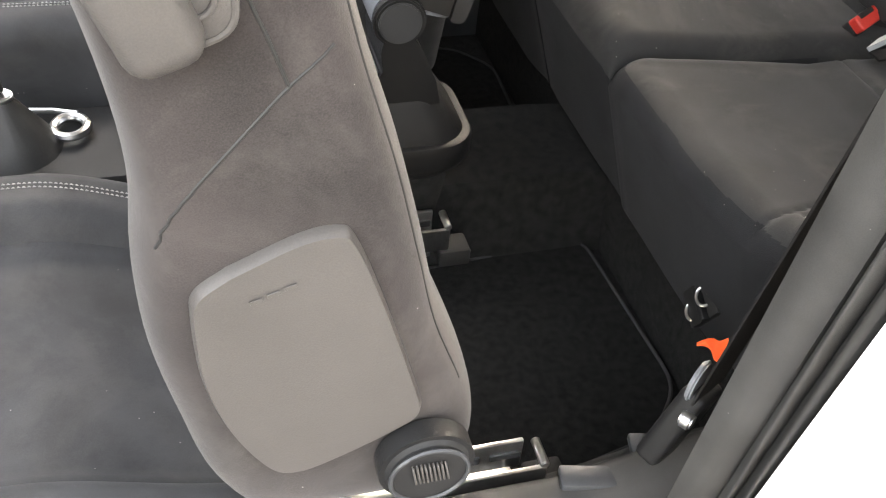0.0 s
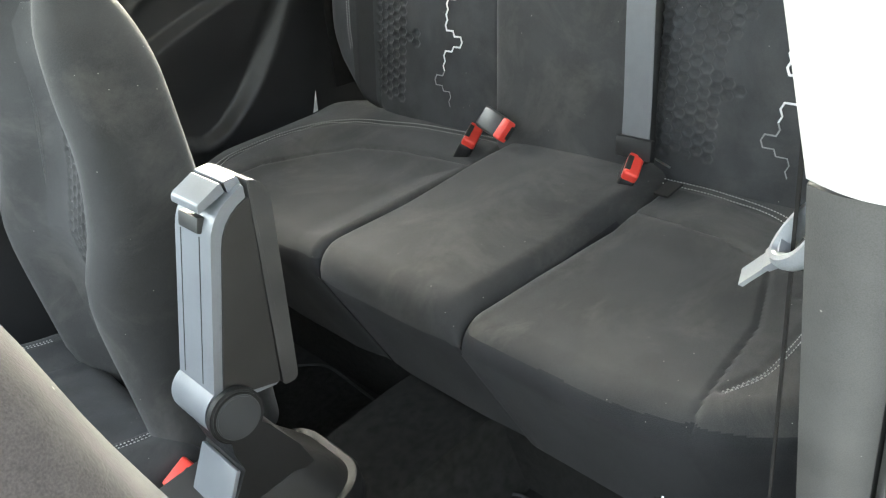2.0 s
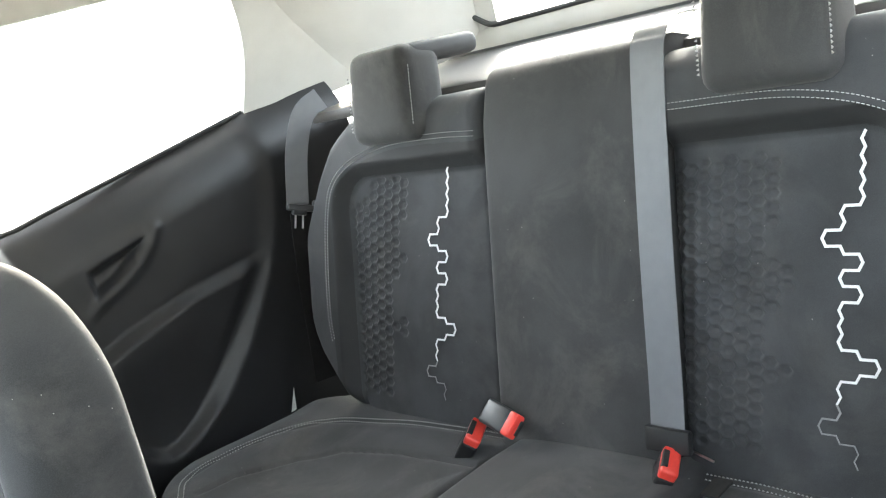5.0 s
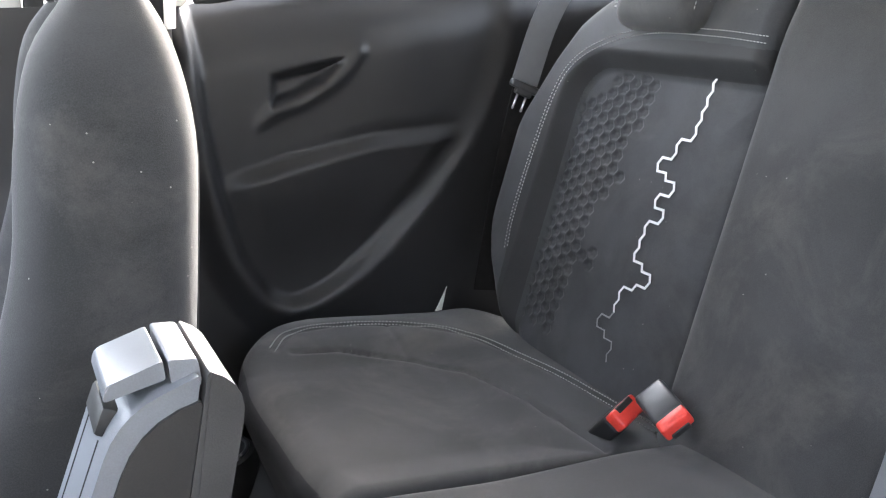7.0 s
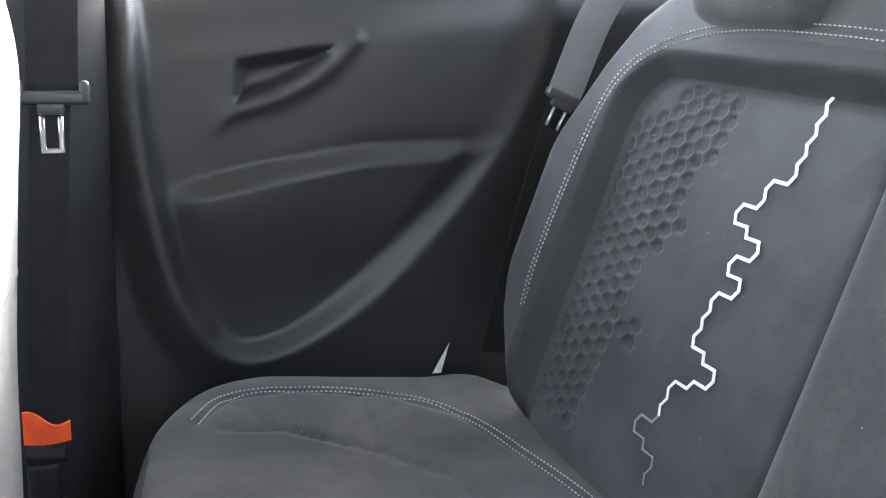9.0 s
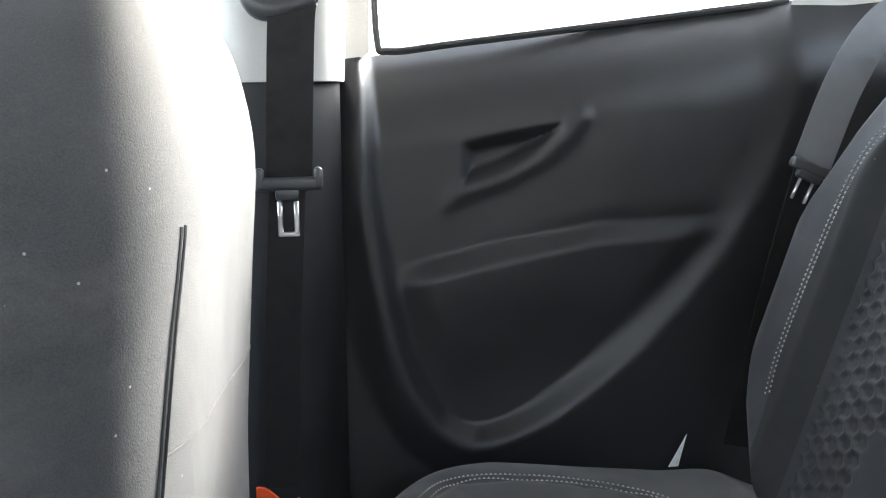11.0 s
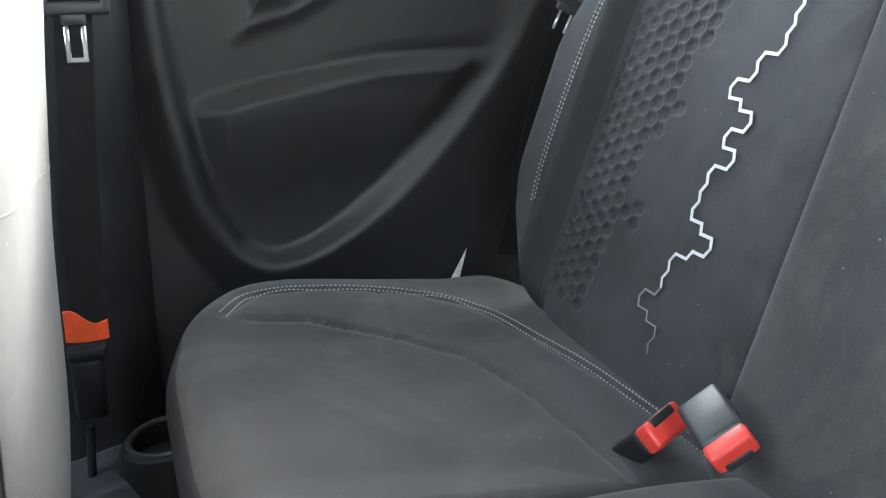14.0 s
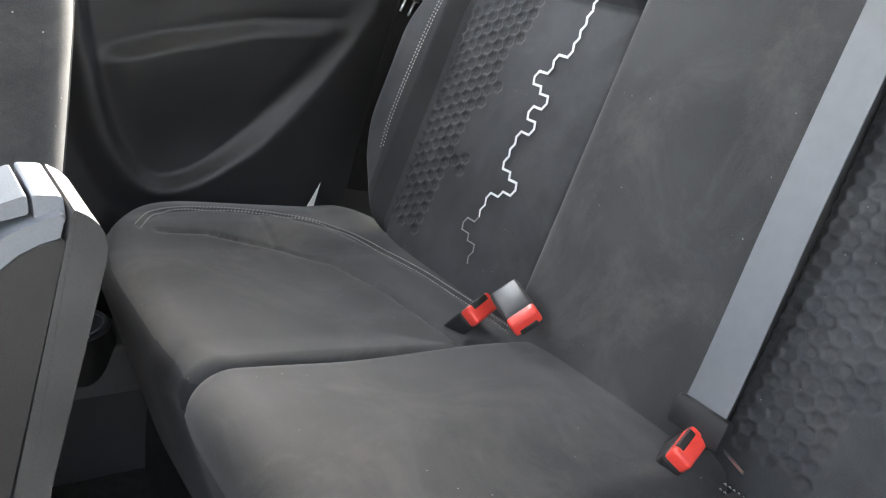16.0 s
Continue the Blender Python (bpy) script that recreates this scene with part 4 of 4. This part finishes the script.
for y in (-0.153, -0.535):
    rail = part("slide_rail", join(rbox((0.52, 0.006, 0.036), 0.002, 2, (-0.489, y - 0.018, 0.128)), rbox((0.50, 0.006, 0.044), 0.002, 2, (-0.496, y + 0.012, 0.134)), rbox((0.50, 0.036, 0.006), 0.002, 2, (-0.504, y, 0.102))), CHROME, ds, "bright steel slide rail")
    for i in range(4):
        part("rail_slot", rbox((0.034, 0.004, 0.010), 0.001, 1, (-0.266 - 0.045 * i, y + 0.0085, 0.136)), RUBBER, rail, "dark slot in the rail")
    part("rail_stop", cyl(0.005, 0.034, (-0.232, y - 0.003, 0.148), (90, 0, 0), 14, 0.001), CHROME, rail, "steel end stop")
    part("rail_foot", rbox((0.045, 0.04, 0.028), 0.005, 2, (-0.218, y, 0.090)), RUBBER, rail, "black rail foot")


# ---- centre console with raised armrest ----
con = thing("centre_console", "black plastic centre console with a raised armrest", "console", (-0.5, 0, 0.1))


def u_loft(levels, x0=-1.2, yc=-0.03):
    """A long body whose rear end is rounded in plan, from levels of (z, rear x, half width)."""
    bm = bmesh.new()
    rings = []
    for z, x1, hw in levels:
        r = 0.6 * hw
        side = [(x0, -hw)] + [(x1 - r + r * math.sin(a), -hw + r - r * math.cos(a)) for a in [math.pi / 2 * i / 10 for i in range(11)]]
        rings.append([bm.verts.new((x, yc + y, z)) for x, y in side + [(x, -y) for x, y in side[::-1]]])
    n = len(rings[0])
    for r1, r2 in zip(rings, rings[1:]):
        for i in range(n):
            bm.faces.new((r1[i], r1[(i + 1) % n], r2[(i + 1) % n], r2[i]))
    bm.faces.new(rings[0][::-1])
    bm.faces.new(rings[-1])
    return bm


part("base", u_loft([(0.02, -0.222, 0.078), (0.12, -0.214, 0.080), (0.19, -0.206, 0.082)], -0.50), CARPET, con, "carpeted console flank")
part("body", u_loft([(0.188, -0.205, 0.082), (0.200, -0.186, 0.090), (0.210, -0.180, 0.0925), (0.234, -0.179, 0.0925), (0.240, -0.182, 0.0905), (0.242, -0.187, 0.087), (0.2415, -0.192, 0.083), (0.250, -0.197, 0.080), (0.292, -0.226, 0.068), (0.298, -0.231, 0.064)], -0.50), PLASTIC, con, "black console end with a raised lip")
part("front_tray", u_loft([(0.02, -0.502, 0.085), (0.225, -0.502, 0.085), (0.238, -0.505, 0.078)]), PLASTIC, con, "low black tray round the gear lever")
ped = bmesh.new()
prof = [(-0.362, 0.282), (-0.233, 0.292), (-0.240, 0.325), (-0.262, 0.375), (-0.280, 0.400), (-0.305, 0.400), (-0.312, 0.370), (-0.309, 0.343)]
va = [ped.verts.new((x, -0.093, z)) for x, z in prof]
vb = [ped.verts.new((x, 0.003, z)) for x, z in prof]
ped.faces.new(va)
ped.faces.new(vb[::-1])
for i in range(len(prof)):
    ped.faces.new((va[i], va[(i + 1) % len(prof)], vb[(i + 1) % len(prof)], vb[i]))
bmesh.ops.bevel(ped, geom=[e for e in ped.edges if e.calc_face_angle() > 0.6], offset=0.006, segments=3, affect="EDGES")
part("pedestal", ped, PLASTIC, con)
part("front_plate", rbox((0.006, 0.086, 0.074), 0.0015, 2, (-0.3365, -0.045, 0.3135), (0, 36, 0)), SILVER, con, "satin plate in front of the hinge")
HX, HZ = -0.291, 0.412
hg = part("hinge_barrel", cyl(0.031, 0.092, (HX, -0.040, HZ), (90, 0, 0), 40, 0.004), SILVER, con)
part("hinge_ring", cyl(0.0325, 0.014, (HX, -0.092, HZ), (90, 0, 0), 40, 0.003), PLASTIC, hg, "dark ring on the hinge")
part("hinge_cap", cyl(0.0265, 0.004, (HX, -0.0995, HZ), (90, 0, 0), 40, 0.0015), SATIN, hg, "round hinge cap")


def rounded(pts, n=6):
    """Corners (x, z, radius) turned into a rounded outline."""
    out = []
    m = len(pts)
    for i in range(m):
        a, b, c = (Vector(pts[k][:2]) for k in (i - 1, i, (i + 1) % m))
        rr = pts[i][2]
        p, q = b + (a - b).normalized() * rr, b + (c - b).normalized() * rr
        for k in range(n):
            t = k / (n - 1)
            v = p * (1 - t) ** 2 + b * 2 * t * (1 - t) + q * t ** 2
            out.append((v.x, v.y))
    return out


def profile_prism(corners, y0, y1, bevel=0.003, taper=0.0):
    """A rounded side profile in (x, z) drawn out in y; taper narrows it towards the top."""
    bm = bmesh.new()
    prof = rounded(corners)
    yc, hw = (y0 + y1) / 2, (y1 - y0) / 2
    top = max(b for a, b in prof)
    va = [bm.verts.new((x, yc - hw * (1 - taper * z / top), z)) for x, z in prof]
    vb = [bm.verts.new((x, yc + hw * (1 - taper * z / top), z)) for x, z in prof]
    m = len(prof)
    fa, fb = bm.faces.new(va), bm.faces.new(vb[::-1])
    for i in range(m):
        bm.faces.new((va[i], va[(i + 1) % m], vb[(i + 1) % m], vb[i]))
    rim = [e for e in bm.edges if (fa in e.link_faces) != (fb in e.link_faces)]
    bmesh.ops.bevel(bm, geom=rim, offset=bevel, segments=3, affect="EDGES", clamp_overlap=True)
    return bm


def arm_part(name, bm, mat, par, label=""):
    for v in bm.verts:
        t = (v.co.z - HZ) / 0.22
        v.co += Vector((-0.010, -0.010, 0.011)) * t
    return part(name, bm, mat, par, label)


arm = arm_part("armrest", profile_prism([(-0.306, 0.425, 0.006), (-0.216, 0.616, 0.026), (-0.169, 0.631, 0.004), (-0.228, 0.405, 0.004)], -0.083, 0.004, 0.004, 0.04), SILVER, con, "raised armrest with satin front")
for y0, y1 in ((-0.0845, -0.075), (-0.004, 0.0055)):
    arm_part("flank_panel", profile_prism([(-0.292, 0.432, 0.004), (-0.205, 0.612, 0.034), (-0.1700, 0.617, 0.004), (-0.2270, 0.408, 0.004)], y0, y1, 0.002, 0.04), FLANK, arm, "dark flank panel")
for y in (-0.012, -0.056):
    arm_part("groove", rbox((0.0014, 0.0014, 0.165), 0, 1, (-0.2615, y, 0.519), (0, 25.2, 0)), RUBBER, arm)
arm_part("padded_lid", profile_prism([(-0.2265, 0.402, 0.006), (-0.1655, 0.634, 0.003), (-0.143, 0.624, 0.024), (-0.207, 0.398, 0.010)], -0.087, 0.008, 0.007, 0.03), JAMB, arm, "soft dark grey armrest lid")
arm_part("release_button", profile_prism([(-0.2215, 0.621, 0.002), (-0.219, 0.630, 0.004), (-0.187, 0.639, 0.002), (-0.187, 0.628, 0.001)], -0.071, -0.008, 0.0015), SILVER, arm, "pale release button")
arm_part("end_cap", profile_prism([(-0.1845, 0.626, 0.001), (-0.1845, 0.6395, 0.002), (-0.1685, 0.638, 0.003), (-0.1675, 0.622, 0.001)], -0.073, -0.006, 0.0015), SILVER, arm, "pale end cap")
arm_part("button_recess", rbox((0.018, 0.046, 0.018), 0.003, 2, (-0.2175, -0.038, 0.603), (0, 26, 0)), RUBBER, arm, "dark notch under the button")
part("chrome_clip", rbox((0.03, 0.012, 0.022), 0.004, 2, (-0.378, -0.075, 0.268), (0, 20, 30)), CHROME, con)

# gear lever ahead of the console
gl = thing("gear_lever", "black gear lever with a leather gaiter and chrome ring", "gear lever", (-0.72, -0.02, 0.22))
part("gaiter", cyl(0.060, 0.075, (-0.757, -0.030, 0.2725), (0, 0, 0), 24, 0.0, 0.013), RUBBER, gl, "black pleated gaiter")
part("collar", cyl(0.015, 0.008, (-0.757, -0.030, 0.312), (0, 0, 0), 24, 0.002), CHROME, gl, "chrome collar")
part("ring", sweep([Vector((-0.690 + 0.020 * math.cos(t), -0.010 + 0.023 * math.sin(t), 0.249)) for t in [2 * math.pi * i / 32 for i in range(33)]], circle(0.006, 8), (0, 0, 1)), CHROME, gl, "chrome surround")
part("surround_bar", sweep([Vector((-0.742, 0.036, 0.248)), Vector((-0.712, 0.030, 0.249)), Vector((-0.682, 0.020, 0.248))], circle(0.004, 8), (0, 0, 1)), CHROME, gl, "chrome edge of the gaiter frame")
part("knob", cyl(0.011, 0.10, (-0.766, -0.030, 0.366), (0, -6, 0), 24, 0.004), RUBBER, gl)


# ---- floor details ----
def mat_shape(pts, name, label):
    e = thing(name, label, "floor mat", (pts[0][0], pts[0][1], 0.03), group="floor mats")
    outline = []
    n = len(pts)
    P = [Vector((*p, 0)) for p in pts]
    for i in range(n):
        a, b, c = P[i - 1], P[i], P[(i + 1) % n]
        d1, d2 = (a - b).normalized() * 0.035, (c - b).normalized() * 0.035
        for k in range(6):
            t = k / 5
            outline.append((b + d1) * (1 - t) ** 2 + b * 2 * t * (1 - t) + (b + d2) * t ** 2)
    bm = bmesh.new()
    lo = [bm.verts.new((p.x, p.y, 0.020)) for p in outline]
    hi = [bm.verts.new((p.x, p.y, 0.031)) for p in outline]
    m = len(outline)
    for i in range(m):
        bm.faces.new((lo[i], lo[(i + 1) % m], hi[(i + 1) % m], hi[i]))
    bm.faces.new(hi)
    part("mat_body", bm, MATCLOTH, e)
    loop = [p + Vector((0, 0, 0.031)) for p in outline]
    part("edging", sweep(loop + [loop[0]], circle(0.0026, 8), (0, 0, 1)), CLOTH, e, "bound cloth edging")


mat_shape([(-0.42, -0.140), (0.006, -0.100), (0.022, -0.400), (-0.040, -0.468), (-0.190, -0.500), (-0.42, -0.520)], "floor_mat", "black velour rear floor mat with bound edge")
mat_shape([(-0.42, 0.165), (0.006, 0.15), (0.022, 0.40), (-0.04, 0.48), (-0.42, 0.51)], "floor_mat", "black velour rear floor mat with bound edge")


def anchor(y, z):
    """Black bracket under the bench: a tilted plate with a raised lip and two bright half loops."""
    e = thing("child_seat_anchor", "black bracket with small steel loops under the bench", "anchor bracket", (0.006, y, z), group="anchor brackets")
    part("plate", rbox((0.010, 0.046, 0.052), 0.003, 2, (-0.006, y, z), (24, 12, 0)), RUBBER, e)
    part("lip", rbox((0.012, 0.040, 0.010), 0.003, 2, (-0.012, y - 0.006, z + 0.004), (24, 12, 0)), PLASTIC, e)
    for dy, dz in ((0.004, -0.017), (-0.004, 0.015)):
        part("loop", sweep([Vector((-0.010 - 0.008 * math.sin(t), y + dy + 0.010 * math.cos(t), z + dz - 0.006 * math.sin(t) + 0.004 * math.cos(t))) for t in [math.pi * i / 14 for i in range(15)]], circle(0.0018, 8), (0, 0, 1)), CHROME, e, "bright steel loop")


anchor(-0.427, 0.217)
for y in (0.083, 0.190):
    tagged(link("rivet", cyl(0.004, 0.006, (0.004, y, 0.232), (0, 90, 0), 12, 0.001), CHROME), "small bright rivet under the bench edge", "rivet", group="bench rivets")


# ---- side sills and cup holders ----
def sill(sign, tag):
    def f(u, v):
        x = -0.75 + 0.80 * u
        y = 0.545 + 0.16 * v
        z = 0.165 + 0.035 * smooth(-0.25, -0.05, x) - 0.05 * smooth(0.25, 0.0, v) - 0.02 * smooth(0.8, 1.0, v)
        return Vector((x, sign * y, z))
    tagged(link("sill_" + tag, sheet(f, 50, 20, (0, 0, -0.14)), SATIN if sign > 0 else JAMB), "black plastic sill trim", "sill trim", kind="structure")


sill(1, "passenger")
sill(-1, "driver")
for x, y, l in ((-0.105, -0.573, 0.085), (-0.195, -0.594, 0.075)):
    tagged(link("trim_sill_clip", rbox((l, 0.026, 0.010), 0.003, 2, (x, y, 0.170), (0, 0, -13)), SATIN), "raised plastic clip strip on the sill", "sill trim", kind="structure")


def cup_holder(sign):
    x, y, z = -0.048, sign * 0.615, 0.223
    e = thing("cup_holder", "round black plastic cup holder beside the bench", "cup holder", (x, y, 0.15), group="cup holders")
    bm = bmesh.new()
    prof = [(0.060, -0.20), (0.058, -0.02), (0.052, 0.0), (0.045, 0.003), (0.041, 0.0), (0.038, -0.02), (0.036, -0.075), (0.001, -0.076)]
    rings = [[bm.verts.new((x + r * math.cos(2 * math.pi * i / 40) * 0.95, y + r * math.sin(2 * math.pi * i / 40), z + h + 0.12 * r * math.cos(2 * math.pi * i / 40))) for i in range(40)] for r, h in prof]
    for r1, r2 in zip(rings, rings[1:]):
        for j in range(40):
            bm.faces.new((r1[j], r1[(j + 1) % 40], r2[(j + 1) % 40], r2[j]))
    bm.faces.new(rings[-1])
    part("pod", bm, PLASTIC, e)
    part("rim", sweep([Vector((x + 0.043 * math.cos(t) * 0.95, y + 0.043 * math.sin(t), z + 0.004 + 0.0052 * math.cos(t))) for t in [2 * math.pi * i / 40 for i in range(41)]], circle(0.0035, 8), (0, 0, 1)), SATIN, e, "smooth raised rim")


cup_holder(1)

# ---- rear shelf, hatch ----
tagged(slab("parcel_shelf", (0.40, 1.36, 0.02), (0.77, 0, 0.835), GREYPL, 0.006), "grey felt parcel shelf", "shelf")
tagged(slab("hatch_lower_trim", (0.03, 1.5, 0.05), (0.975, 0, 0.866), HEADLINER, 0.012), "pale lower hatch trim", "hatch trim")
for s, tag in ((1, "passenger"), (-1, "driver")):
    seal = sweep(spline([(0.93, s * 0.55, 1.19), (0.955, s * 0.62, 1.0), (0.96, s * 0.56, 0.905), (0.965, s * 0.45, 0.892), (0.965, 0.0, 0.90)], 8), circle(0.006, 8), (1, 0, 0))
    tagged(link("hatch_seal_" + tag, seal, RUBBER), "black rubber hatch seal", "window seal", kind="structure")

# ---- front passenger door and cabin front ----
def door_panel(u, v):
    x = -1.5 + 1.31 * u
    z = 0.10 + 0.73 * v
    y = 0.745 - 0.05 * math.exp(-((z - 0.50) / 0.05) ** 2) + 0.02 * smooth(0.45, 0.2, z)
    return Vector((x, y, z))


tagged(link("door_passenger", sheet(door_panel, 40, 40, (0, 0.04, 0)), SOFT), "dark front door trim with arm ledge", "door", kind="structure")
for x0, x1, m, nm in ((-0.215, -0.190, RUBBER, "seal_door_frame"), (-0.243, -0.217, PILLAR, "door_window_frame")):
    tagged(slab(nm, (x1 - x0, 0.03, 0.40), ((x0 + x1) / 2, 0.765, 1.02), m, 0.004), "door window frame" if m is PILLAR else "black door seal strip", "door frame")
tagged(slab("dashboard", (0.35, 1.5, 0.55), (-1.45, 0, 0.55), PLASTIC, 0.06), "black dashboard", "dashboard")

tagged(link("pull_strap", sheet(lambda u, v: Vector((0.300 + 0.026 * v, -0.196 - 0.022 * u - 0.006 * v, 0.384 + 0.006 * v)), 8, 4, (0, 0, -0.003)), WEBDARK), "black cloth pull strap in the bench crease", "pull strap")
for a, b in (((0.345, 0.168, 0.404), (0.350, 0.150, 0.404)), ((0.348, -0.165, 0.403), (0.340, -0.195, 0.400))):
    wire = sweep([Vector(a), Vector(a).lerp(Vector(b), 0.5), Vector(b)], circle(0.0014, 8))
    tagged(link("anchor_wire", wire, CHROME), "thin bright steel anchor wire in the bench crease", "anchor wire", group="anchor wires")
